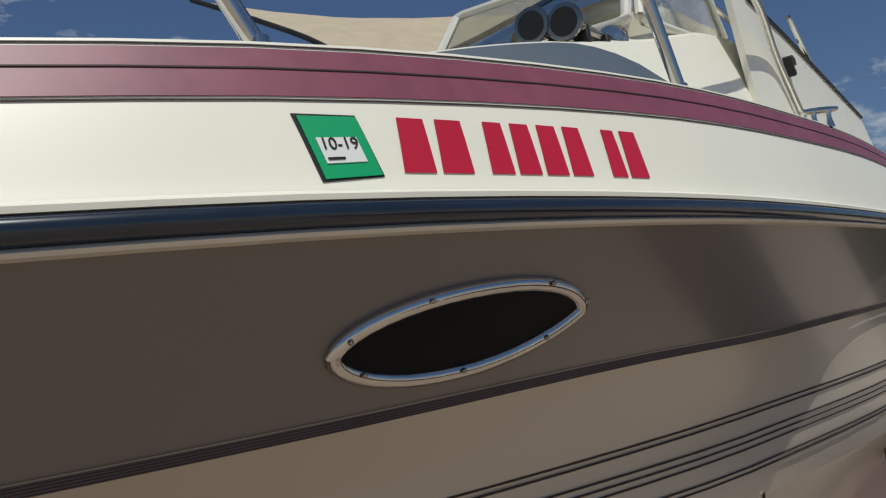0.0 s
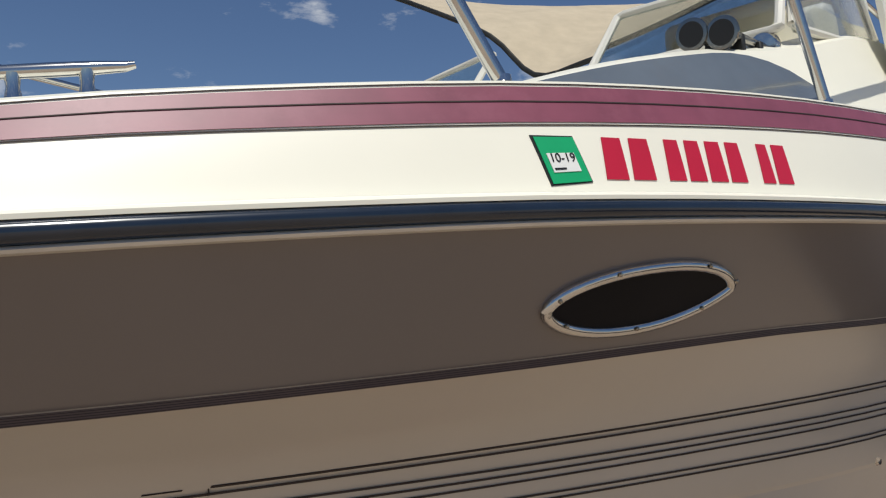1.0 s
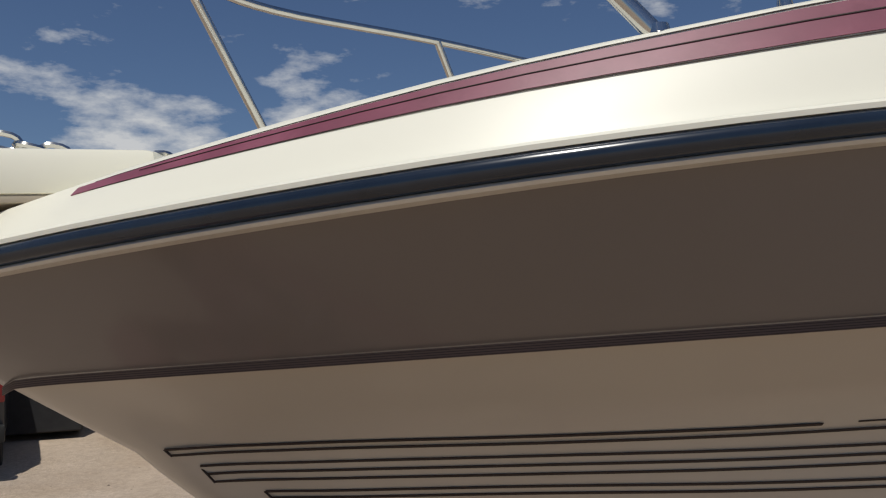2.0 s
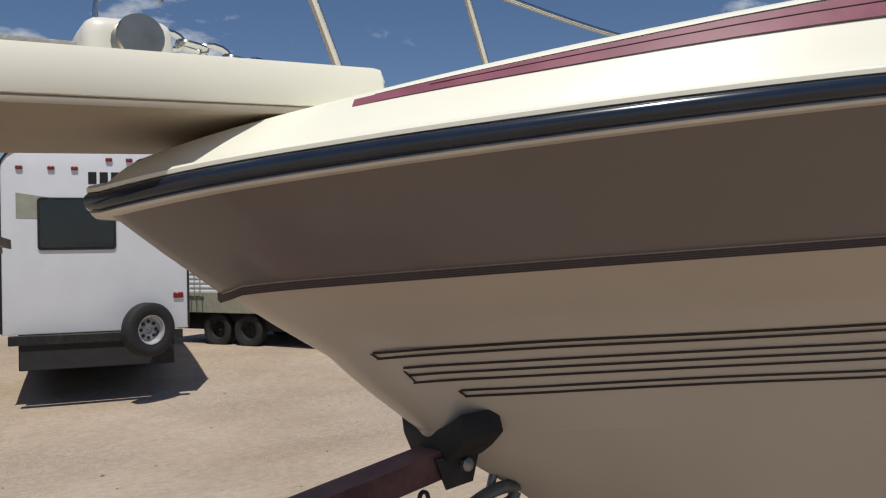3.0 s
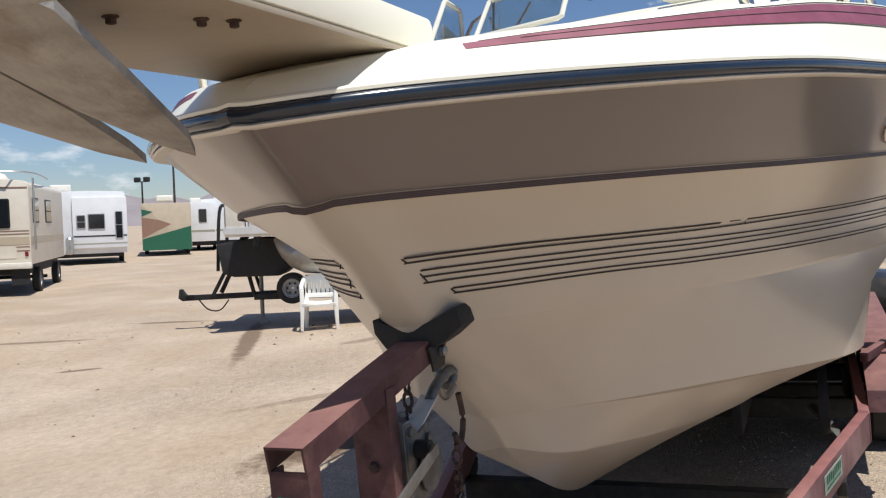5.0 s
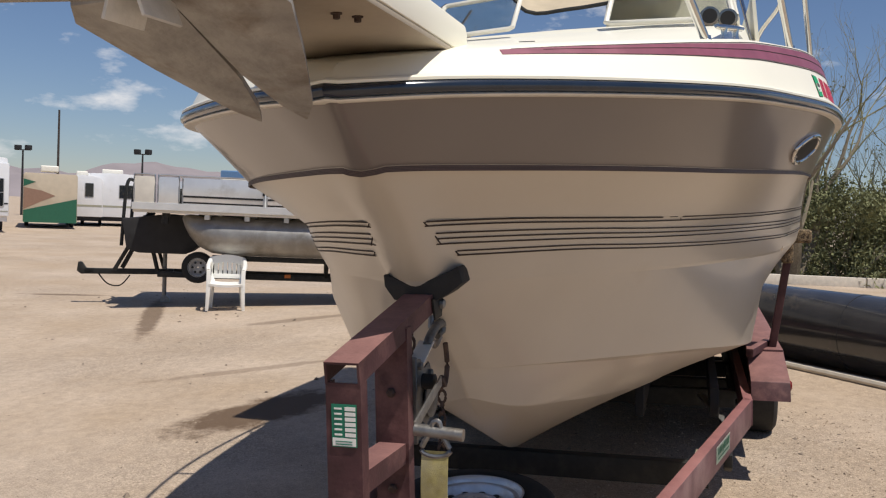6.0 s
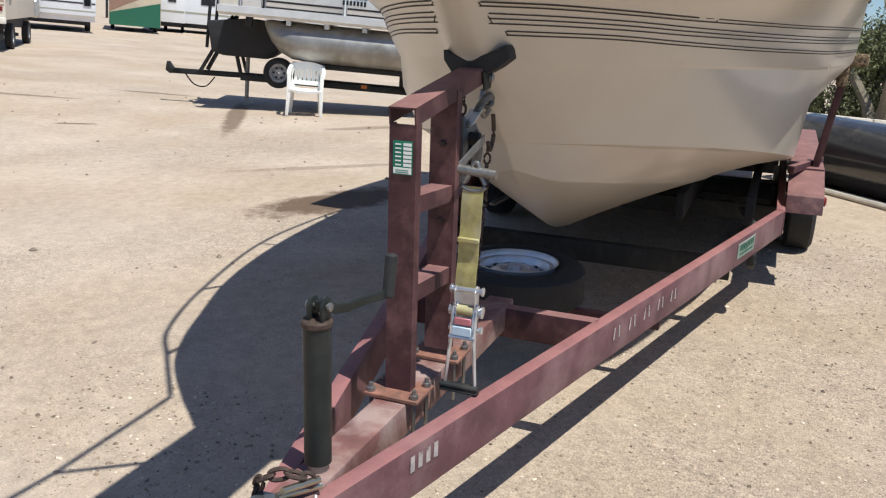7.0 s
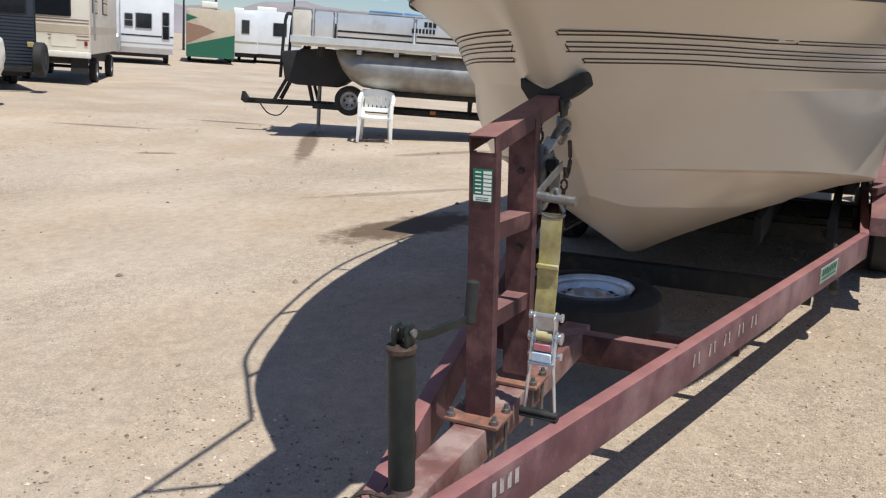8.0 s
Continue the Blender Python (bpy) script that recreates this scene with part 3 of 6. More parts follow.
def band_on(side, lo, hi, x0, x1=7.5, out=.002):
    """A tape on the gunwale, lo and hi in metres below the deck's edge."""
    start, at = hull_line("rail")
    rows = []
    for d in (lo, (lo + hi) / 2, hi):
        row = []
        grid = [-.027 + (END + .027) * v for v in STEPS]
        for x in [x0] + [g for g in grid if x0 + .004 < g < x1]:
            w = 1 - d * (.2 + .8 * math.sin(min((x - x0) / 1.7, 1) * math.pi / 2)) / (deck_rise(x) - .009)
            _, y, z = at(x)
            x2, y2, _ = at(x + .01)
            t = Vector((.01, y2 - y, 0)).normalized()
            lean = LEAN * max(w, 0) ** .95 - .004 * math.sin(math.pi * w) - out
            row.append(Vector((x + lean * t.y, side * max(y - lean * t.x, 0), z + .034 + (deck_rise(x) - .009) * w)))
        rows.append(row)
    return sheet(rows, .001)


for side in (-1, 1):
    part("stripe", band_on(side, .0101, .0718, .22), MAROON, boat, "broad sun-faded maroon stripe")
    part("pinstripe", band_on(side, .0758, .0776, .24), PINLINE, boat, "thin dark pinstripe")
    part("pinstripe", band_on(side, .036, .038, .3, out=.0034), PINLINE, boat, "thin dark pinstripe")
    part("pinstripe", band_on(side, .0045, .0062, .24), PINLINE, boat, "thin dark pinstripe")

# ---- bow pulpit ----
def pulpit():
    def half(x):
        return .2 if x > -.4 else .2 - .1 * ((-.4 - x) / .42) ** 2
    xs = [-.82 + i * .06 for i in range(8)] + [.38]
    out = [(x, -half(x)) for x in xs] + [(.42, -.12), (.42, .12)] + [(x, half(x)) for x in reversed(xs)]
    return out


part("pulpit", prism(pulpit(), 2.056, 2.13, 2, .018), DECK, boat, "off-white moulded bow pulpit")
# Darker separate underside: the shade below the pulpit is put into its colour.
part("pulpit_underside", prism([(x * .995 + .002, y * .97) for x, y in pulpit()], 2.046, 2.058, 2, .003), SHADEDGRP, boat, "stained raw fibreglass underside, darkened for shade")
for x, y in ((-.338, -.044), (-.24, -.111), (-.199, -.135), (-.4, .165), (-.33, .165)):
    part("bolt", lathe([(0, .011), (.004, .011), (.005, .007), (.012, .007), (.013, .004)], (x, y, 2.048), (0, 0, -1), sides=8), RUST, boat, "rusty bolt end")
for y in (-.03, .09):
    part("drain_hole", lathe([(0, .021), (.004, .021), (.005, .017)], (-.5, y, 2.048), (0, 0, -1), sides=18), BLACKP, boat, "dark drain fitting")

# ---- side windows, stickers and registration bars ----
def side_y(x, z, side=-1):
    """Breadth of the taupe band at x and height z."""
    r, f, k = [hull_line(n)[1](x) for n in ("rail", "flare", "knuckle")]
    if z > f[2]:
        a, c = f, r
    else:
        a, c = k, f
    s = (z - a[2]) / (c[2] - a[2])
    return a[1] + (c[1] - a[1]) * s


def lens_outline(cx, cz, w, h, n, tilt):
    """A leaf shape, blunt in front and pointed behind."""
    pts = []
    for i in range(n):
        a = 2 * math.pi * i / n
        u, v = math.cos(a), math.sin(a)
        u2, v2 = math.copysign(abs(u) ** .95, u) * w, math.copysign(abs(v) ** (1.12 if u < 0 else 1.4), v) * h
        skew = .3 * u2 * v2 / h if h else 0
        pts.append((cx + u2 + skew * .25, cz + v2 + tilt * u2))
    return pts


def portlight(side):
    cx, cz = 1.923, 1.861
    th = lens_outline(cx, cz, .2, .05, 40, .037)
    ring = []
    for x, z in th:
        ring.append(Vector((x, side * (side_y(x, z) + .004), z)))
    part("window_frame", tube(ring, .0105, sides=10, closed=True), STEEL, boat, "polished stainless porthole frame")
    rows = []
    for f in (0, .35, .7, 1):
        row = []
        for x, z in th + th[:1]:
            px, pz = cx + (x - cx) * f, cz + (z - cz) * f
            row.append(Vector((px, side * (side_y(px, pz) + .0075), pz)))
        rows.append(row)
    b = sheet(rows)
    part("window_pane", b, GLASS_DARK, boat, "black tinted porthole glass")
    for i in (2, 7, 13, 18, 24, 30, 35):
        p = ring[i]
        part("screw", lathe([(0, .004), (.003, .0035), (.004, .002)], (p.x, p.y + side * .0115, p.z), (0, side, 0), sides=8), DULLSTEEL, boat)


for side in (-1, 1):
    portlight(side)


def gun_point(x, z, out=0.0):
    """A place on the port gunwale at x and height z, on the same stations as the deck."""
    _, y, zr = hull_line("rail")[1](x)
    w = (z - zr - .034) / (deck_rise(x) - .009)
    row = gunwale(-1, w, w, out=out, n=1)[0]
    for a, c in zip(row, row[1:]):
        if a.x <= x <= c.x:
            return Vector((x, a.y + (c.y - a.y) * (x - a.x) / (c.x - a.x), z))


def plate(corners, out, thick=.0012, n=6):
    """A thin plate laid on the gunwale; corners as (x, z), round the plate."""
    a, b2, c, d = [Vector(p) for p in corners]
    rows = []
    for j in range(n + 1):
        v = j / n
        row = []
        for i in range(n + 1):
            u = i / n
            p = (a * (1 - u) + b2 * u) * (1 - v) + (d * (1 - u) + c * u) * v
            row.append(gun_point(p.x, p.y, out))
        rows.append(row)
    return sheet(rows, thick)


STK = ((1.661, 2.112), (1.731, 2.1135), (1.736, 2.043), (1.666, 2.038))


def on_sticker(u, v):
    a, b2, c, d = [Vector(p) for p in STK]
    p = (a * (1 - u) + b2 * u) * (1 - v) + (d * (1 - u) + c * u) * v
    return (p.x, p.y)


sticker = part("registration_sticker", plate(STK, .003), GREEN, boat, "green date sticker with frayed dark edges")
part("sticker_backing", plate([on_sticker(-.05, -.04), on_sticker(1.03, -.03), on_sticker(1.04, 1.03), on_sticker(-.05, 1.04)], .0015), BLACKP, sticker, "dark frayed border")
part("sticker_panel", plate([on_sticker(.12, .36), on_sticker(.82, .36), on_sticker(.82, .77), on_sticker(.12, .77)], .0044), WHITEP, sticker, "white printed panel")
part("print_bar", plate([on_sticker(.16, .68), on_sticker(.45, .68), on_sticker(.45, .715), on_sticker(.16, .715)], .0056, n=2), BLACKP, sticker)


def writing(name, text, size, m, mat, parent, label):
    """Raised lettering in the built-in font, as a mesh."""
    cu = bpy.data.curves.new(name, "FONT")
    cu.body, cu.size, cu.extrude, cu.align_x, cu.align_y = text, size, .0004, "CENTER", "CENTER"
    ob = new(name, cu)
    bpy.context.view_layer.update()
    me = bpy.data.meshes.new_from_object(ob.evaluated_get(bpy.context.evaluated_depsgraph_get()))
    bpy.data.objects.remove(ob)
    me.materials.append(mat)
    me.transform(m)
    ob = new(name, me)
    ob.parent = parent
    return tagged(ob, label)


q0, q1, q2 = gun_point(*on_sticker(.14, .47), .0052), gun_point(*on_sticker(.8, .47), .0052), gun_point(*on_sticker(.14, .7), .0052)
ex = (q1 - q0).normalized()
ey = (q0 - q2 - ex * (q0 - q2).dot(ex)).normalized()
mm = Matrix((ex, ey, ex.cross(ey))).transposed().to_4x4()
mm.translation = (q0 + q1) / 2
writing("date_print", "10-19", .021, mm, BLACKP, sticker, "black printed date")

for x0, x1 in ((1.767, 1.812), (1.822, 1.869), (1.898, 1.937), (1.946, 1.987), (1.997, 2.04), (2.049, 2.092), (2.138, 2.174), (2.183, 2.229)):
    up_z = 2.116 + .014 * (x0 - 1.77)
    part("registration_bar", plate([(x0 + .02, up_z), (x1 + .012, up_z), (x1, 2.046), (x0, 2.046)], .0018, thick=.0008, n=3), RED, boat, "red vinyl bar")

for x, z, r in ((2.966, 1.412, .022),):
    y = -smooth_at(LOW, x - .52) * .995
    part("drain_fitting", lathe([(0, .012), (.004, r), (.012, r * .9), (.014, r * .5)], (x, y + .012, z), (0, -1, .1), sides=16), STEEL, boat, "chrome drain fitting")
part("bow_eye", tube(bend([(.69, -.0, 1.40), (.665, -.0, 1.33), (.70, 0, 1.285), (.76, 0, 1.3)], 5), .009), GALV, boat, "galvanised bow eye")

# ---- rails and deck fittings ----
def deck_spot(x, inset=.02):
    e = gunwale(-1, 1, 1, n=1)[1]
    for a, c in zip(e, e[1:]):
        if a.x <= x <= c.x:
            q = a.lerp(c, (x - a.x) / (c.x - a.x))
            return Vector((x, q.y + inset, q.z + .004))


def stanchion(x, lean, height, side, r=.0125):
    p = deck_spot(x, .038)
    q = p + Vector((lean[0], lean[1], 1)) * height
    if side > 0:
        p, q = Vector((p.x, -p.y, p.z)), Vector((q.x, -q.y, q.z))
    part("stanchion", tube([p, q], r, sides=12), STEEL, boat, "polished stainless rail post")
    part("stanchion_base", lathe([(0, .02), (.004, .02), (.007, .0155), (.018, .014)], p - Vector((0, 0, .004)), (0, 0, 1), sides=14), STEEL, boat)
    return q


for side in (-1, 1):
    tops = [None, stanchion(.905, (-.6, .42), .6, side, .0128), stanchion(1.69, (-.46, .24), .57, side, .0128), stanchion(2.58, (-.2, .12), .52, side, .0125), Vector((3.45, side * 1.24, 2.72))]
    kink = Vector((.17, side * .2, 2.74))
    line = [Vector((-.88, 0, 2.72)), Vector((-.88, side * .11, 2.72)), Vector((-.865, side * .16, 2.72)), Vector((-.82, side * .19, 2.72)), Vector((-.76, side * .198, 2.72)), Vector((-.5, side * .18, 2.725))] + bend([kink, tops[1], Vector((.82, side * .72, tops[1].z + .012)), *tops[2:], Vector((4.1, side * 1.17, 2.62)), Vector((4.4, side * 1.2, 2.3))], 6)
    part("bow_rail", tube(line, .0125, sides=10), STEEL, boat, "polished stainless bow rail")
    foot = Vector((-.2, side * .165, 2.128))
    part("stanchion", tube([foot, Vector((-.5, side * .18, 2.72))], .0115, sides=10), STEEL, boat, "polished stainless rail post")
    part("stanchion_base", lathe([(0, .022), (.004, .022), (.008, .016), (.018, .014)], foot, (0, 0, 1), sides=14), STEEL, boat)
    brace = tops[1].lerp(tops[2], .45)
    q = deck_spot(1.25)
    if side < 0:
        part("rail_brace", tube([brace, brace.lerp(q, .42) + Vector((.05, 0, 0))], .008, sides=8), STEEL, boat)


def cleat(x, side, name="cleat", size=1.0, inset=.045):
    p = deck_spot(x, inset)
    p.y *= -side if side > 0 else 1
    d = Vector((.197, .097 * side, .018)).normalized()
    b = None
    d *= size
    for f in (-.042, .042):
        c = p + d * f
        b = tube([c - Vector((0, 0, .01)), c + Vector((0, 0, .004)), c + Vector((0, 0, .018)), c + Vector((0, 0, .036))], [.014, .011, .0085, .0105], bm=b)
    top = p + Vector((0, 0, .038))
    b = tube([top - d * .1 + Vector((0, 0, .002)), top - d * .088, top - d * .05, top, top + d * .05, top + d * .088, top + d * .1 + Vector((0, 0, .002))], [.005, .007, .009, .0095, .009, .007, .005], bm=b)
    part(name, b, STEEL, boat, "polished open-base cleat")


for side in (-1, 1):
    cleat(1.095, side)
    cleat(3.46, side, "cleat", .75, .012)

# ---- cabin trunk, tinted windows, windscreen, horns ----
TRUNK = ((1.25, .3, .0), (1.5, .6, .015), (1.9, .84, .06), (2.4, 1.0, .18), (2.8, 1.07, .26), (3.2, 1.13, .32), (3.6, 1.18, .41), (3.9, 1.2, .44), (4.6, 1.2, .42), (5.2, 1.19, .36))


def trunk_row(x):
    zd = rail_z(x) + .025 + deck_rise(x) + .01
    yb, h = smooth_at(TRUNK, x), smooth_at(TRUNK, x, 2)
    half = [(yb, zd), (yb - .05 * min(1, h * 5), zd + h * .45), (yb - .12, zd + h * .9), (yb - .2, zd + h), (yb * .5, zd + h + .015 * min(1, h * 4)), (0, zd + h + .02 * min(1, h * 4))]
    return [Vector((x, -y, z)) for y, z in half] + [Vector((x, y, z)) for y, z in reversed(half[:-1])]


part("cabin_trunk", sheet([[Vector((1.12, v.y * .15, trunk_row(1.25)[0].z + .01)) for v in trunk_row(1.25)]] + [trunk_row(1.25 + .11 * i) for i in range(36)]), DECK, boat, "off-white moulded cabin top")
for side in (-1, 1):
    rows = []
    for i in range(17):
        f = i / 16
        x = 2.0 + 1.24 * f
        row = trunk_row(x)
        lo, mid, hi = row[0], row[1], row[2]
        top = 1 if f < .62 else math.sqrt(max(0, 1 - ((f - .62) / .38) ** 2))
        r = []
        for j in range(6):
            w = .03 + top * .95 * j / 5
            p = lo.lerp(mid, w * 2) if w < .5 else mid.lerp(hi, min(w * 2 - 1, 1))
            r.append(Vector((p.x, (p.y - .005) * (1 if side < 0 else -1), p.z + .003)))
        rows.append(r)
    part("side_window", sheet(rows, .003), TINT, boat, "smoked curved side window")


def pane_frame(corners, r, frame_mat, glass_mat, label):
    ring = []
    for i in range(4):
        a, c = Vector(corners[i]), Vector(corners[(i + 1) % 4])
        ring += [a.lerp(c, .04), a.lerp(c, .5), a.lerp(c, .96)]
    part("windscreen_frame", tube(ring, r, sides=8, closed=True), frame_mat, boat, label)
    b = bmesh.new()
    b.faces.new([b.verts.new(Vector(c)) for c in corners])
    bmesh.ops.solidify(b, geom=list(b.faces), thickness=.004)
    part("windscreen_pane", b, glass_mat, boat)


def clear_glass():
    m = bpy.data.materials.new("windscreen_glass")
    m.use_nodes = True
    b = m.node_tree.nodes["Principled BSDF"]
    b.inputs["Base Color"].default_value = (.75, .8, .8, 1)
    b.inputs["Transmission Weight"].default_value, b.inputs["Roughness"].default_value, b.inputs["IOR"].default_value = 1, .02, 1.05
    return m


CLEAR = clear_glass()
FRAMEW = material("white_windscreen_frame", (.7, .68, .6), .4, var=.05)
pane_frame([(3.2, -.31, 2.64), (3.2, -.98, 2.62), (3.38, -.94, 2.86), (3.38, -.35, 2.88)], .016, FRAMEW, CLEAR, "off-white aluminium windscreen frame")
pane_frame([(3.12, .2, 2.64), (3.15, .68, 2.62), (3.33, .64, 2.84), (3.3, .17, 2.87)], .014, FRAMEW, CLEAR, "off-white aluminium windscreen frame")
for side in (-1, 1):
    pane_frame([(3.25, side * 1.0, 2.63), (3.95, side * 1.05, 2.66), (3.85, side * 1.01, 2.94), (3.45, side * .95, 2.92)], .015, FRAMEW, CLEAR, "off-white aluminium windscreen frame")
    part("cabin_rail", tube([(3.74, side * 1.15, 2.45), (4.3, side * 1.09, 2.95), (4.9, side * 1.05, 3.2)], .013, sides=10), STEEL, boat, "stainless grab tube")
    slope = [(3.72, 2.86), (3.95, 2.82), (4.5, 2.8), (5.4, 2.75), (6.3, 2.7), (6.8, 2.5), (7.0, 2.2)]
    part("cockpit_side", sheet([[Vector((x, side * 1.13, z)) for x, z in slope], [Vector((x, side * 1.16, z * .45 + 2.2 * .55)) for x, z in slope], [Vector((x, side * 1.2, 2.12)) for x, z in slope]], .02), DECK, boat, "white moulded cockpit side")
    part("canvas_edge", tube([(x, side * 1.135, z + .004) for x, z in slope[1:5]], .007, sides=8), BLACKPAINT, boat, "dark canvas edging")
    part("cockpit_rail", tube([(4.85, side * 1.1, 2.97), (5.5, side * 1.1, 2.68), (6.2, side * 1.1, 2.38)], .012, sides=8), STEEL, boat)


FRONT_HEM = bend([(3.5, -.75, 2.88), (3.58, -.35, 2.84), (3.6, -.05, 2.82), (3.6, .2, 2.83), (3.6, .42, 3.06), (3.62, .8, 3.3), (3.64, 1.22, 3.54)], 4)


def hem(f):
    """The canvas across the boat at f from its front edge to its back."""
    n = len(FRONT_HEM) - 1
    return [p.lerp(Vector((5.6, -1.0 + 2.1 * j / n, 3.42 + .16 * (1 - abs(2 * j / n - 1) ** 2.2))), f) + Vector((0, 0, .1 * math.sin(math.pi * f))) for j, p in enumerate(FRONT_HEM)]


bimini = thing("bimini_top", AFLOAT, "beige canvas sun top on a stainless frame", "canopy")
part("canvas", sheet([hem(k / 8) for k in range(9)], .006), CANVAS, bimini, "beige canvas with dark edging")
part("front_hem", tube(hem(0), .012, sides=8), BLACKPAINT, bimini, "dark edge binding")
for side in (-1, 1):
    for a, c in (((4.9, 2.63), (4.3, 3.0)), ((4.9, 2.63), (5.3, 3.1))):
        part("bow_pole", tube([(a[0], side * 1.12, a[1]), (c[0], side * .9, c[1])], .011, sides=8), STEEL, bimini)


def horn(x, y, z, length, bell):
    prof = [(-.001, bell * .72), (0, bell), (.006, bell * 1.04), (.02, bell * .8), (.06, bell * .5), (.12, bell * .34), (length * .75, bell * .27), (length, bell * .25)]
    part("trumpet", lathe(prof, (x, y, z), (1, 0, .04), sides=24), HORN, horns, "polished trumpet with a dark throat")
    part("throat", lathe([(-.001, bell * .78), (.0, bell * .78)], (x - .001, y, z), (1, 0, .04), sides=20), BLACKP, horns)
    part("drum", lathe([(0, .01), (.004, .04), (.03, .046), (.045, .04), (.05, .02)], (x + length, y, z + length * .04), (1, 0, .04), sides=20), STEEL, horns)


HORN = material("tarnished_chrome", (.3, .285, .26), .2, 1.0, var=.12, scale=20)
horns = thing("air_horn", AFLOAT, "pair of polished trumpet horns on the cabin top", "horn")
horn(2.89, -.934, 2.563, .28, .047)
horn(2.885, -.848, 2.58, .34, .047)
for x, y in ((2.99, -.934), (3.12, -.934), (3.02, -.848), (3.17, -.848)):
    part("bracket", box((x - .012, y - .02, 2.5), (x + .012, y + .02, 2.575), .003), BLACKPAINT, horns)
vent = bmesh.new()
scoop = vent.faces.new([vent.verts.new((4.33 + u, -1.175, 2.605 + v)) for u, v in ((.02, 0), (.055, .012), (.05, .03), (.035, .028), (.028, .042), (.04, .052), (.075, .05), (.07, .075), (.02, .08), (0, .07))])
top = bmesh.ops.extrude_face_region(vent, geom=[scoop])["geom"]
bmesh.ops.translate(vent, vec=(0, .05, 0), verts=[v for v in top if isinstance(v, bmesh.types.BMVert)])
part("deck_vent", vent, BLACKPAINT, boat, "small black cowl vent")

for a, c in (((1.112, -.193), (1.122, -.245)), ((1.247, -.167), (1.306, -.28))):
    z = rail_z(1.2) + .034 + deck_rise(1.2) + .022
    part("hatch_slot", along((a[0], a[1], z), (c[0], c[1], z), .014, .012, .003), BLACKPAINT, boat, "small dark hatch fitting")
part("seat_back", box((3.95, -1.0, 2.3), (4.12, -.25, 2.93), .05, seg=3), DECK, boat, "off-white helm seat back")

# ---- anchor with chain on the pulpit ----
anchor = thing("anchor", AFLOAT, "weathered galvanised fluke anchor hung under the bow pulpit", "anchor")


def fluke(side):
    """A plate that narrows from the crown to its point, thicker down the middle."""
    rim_pts = [(-.205, .047, 1.889), (-.26, .082, 1.906), (-.42, .136, 1.955), (-.56, .176, 2.0), (-.592, .158, 2.016), (-.6, .001, 2.016), (-.56, .001, 2.004), (-.38, .004, 1.944), (-.26, .026, 1.905)]
    b = bmesh.new()
    def lie(x, y, z):
        k = (x + .6) / .395
        return Vector((x + .045 * k, side * y + .035 * k, z - .012 * k))
    top = [b.verts.new(lie(x, y, z + .008)) for x, y, z in rim_pts]
    bot = [b.verts.new(lie(x, y, z - .006)) for x, y, z in rim_pts]
    ridge_t = [b.verts.new(lie(x, y, z)) for x, y, z in ((-.26, .06, 1.917), (-.42, .08, 1.97), (-.57, .09, 2.02))]
    ridge_b = [b.verts.new(lie(x, y, z)) for x, y, z in ((-.26, .06, 1.898), (-.42, .08, 1.94), (-.57, .09, 1.992))]
    n = len(rim_pts)
    for ring, rg in ((top, ridge_t), (bot, ridge_b)):
        for f in ((0, 1, "a"), (1, 2, "b", "a"), (2, 3, "c", "b"), (3, 4, "c"), (4, 5, "c"), (5, 6, "c"), (6, 7, "b", "c"), (7, 8, "a", "b"), (8, 0, "a")):
            b.faces.new([rg["abc".index(k)] if isinstance(k, str) else ring[k] for k in f])
    for i in range(n):
        b.faces.new((top[i], bot[i], bot[(i + 1) % n], top[(i + 1) % n]))
    bmesh.ops.recalc_face_normals(b, faces=b.faces)
    return b


part("fluke", fluke(-1), ANCHOR, anchor, "flat pointed fluke with grey weathering")
part("fluke", fluke(1), ANCHOR, anchor)
# Lighter galvanising than the flukes: the sunlit look is put into the colour.
SUNLITZINC = material("sunlit_worn_galvanising", (.62, .61, .58), .5, .3, var=.12, scale=22, stain=(.4, .37, .33), stain_scale=9, stain_at=(.55, .8), bump=.2)
for side in (-1, 1):
    section = [(.034, 1.97), (.029, 1.968), (.021, 1.992), (.014, 2.012), (.0115, 2.05), (.0105, 2.2), (.0145, 2.2), (.016, 2.052), (.0185, 2.016), (.026, 1.995)]
    part("crown_plate", prism([(.02 + side * y, z) for y, z in section], -.665, -.575, 0, .0012), SUNLITZINC, anchor, "folded crown plate in a sunlit-bright colour")
part("stock", tube([(-.592, -.292, 1.993), (-.592, .3, 2.035)], .009, sides=14), ANCHOR, anchor, "round stock bar")
for y, z in ((-.289, 1.993), (-.13, 2.004)):
    part("stock_collar", tube([(-.592, y - .004, z - .0003), (-.592, y + .006, z + .0004)], .0105, sides=14), ANCHOR, anchor)
part("shank", along((-.6, .02, 2.0), (-.74, .02, 2.2), .022, .03, .004), ANCHOR, anchor)
part("shank", along((-.74, .02, 2.19), (.02, 0, 2.165), .02, .04, .004), ANCHOR, anchor)


def chain(name, points, size, mat, parent, wire):
    """Links along a line, each turned a quarter against the last."""
    line = bend(points, 12)
    pos, acc = [line[0]], 0
    for a, c in zip(line, line[1:]):
        acc += (c - a).length
        if acc >= size * .78:
            pos.append(c)
            acc = 0
    for i in range(len(pos) - 1):
        d, u, w = frame_axes(pos[i + 1] - pos[i])
        side_dir = u if i % 2 else w
        c = (pos[i] + pos[i + 1]) / 2
        ring = []
        for k in range(14):
            a = 2 * math.pi * k / 14
            ring.append(c + d * math.copysign(abs(math.cos(a)) ** .8, math.cos(a)) * size * .52 + side_dir * math.sin(a) * size * .3)
        part("chain_link", tube(ring, wire, sides=6, closed=True), mat, parent)


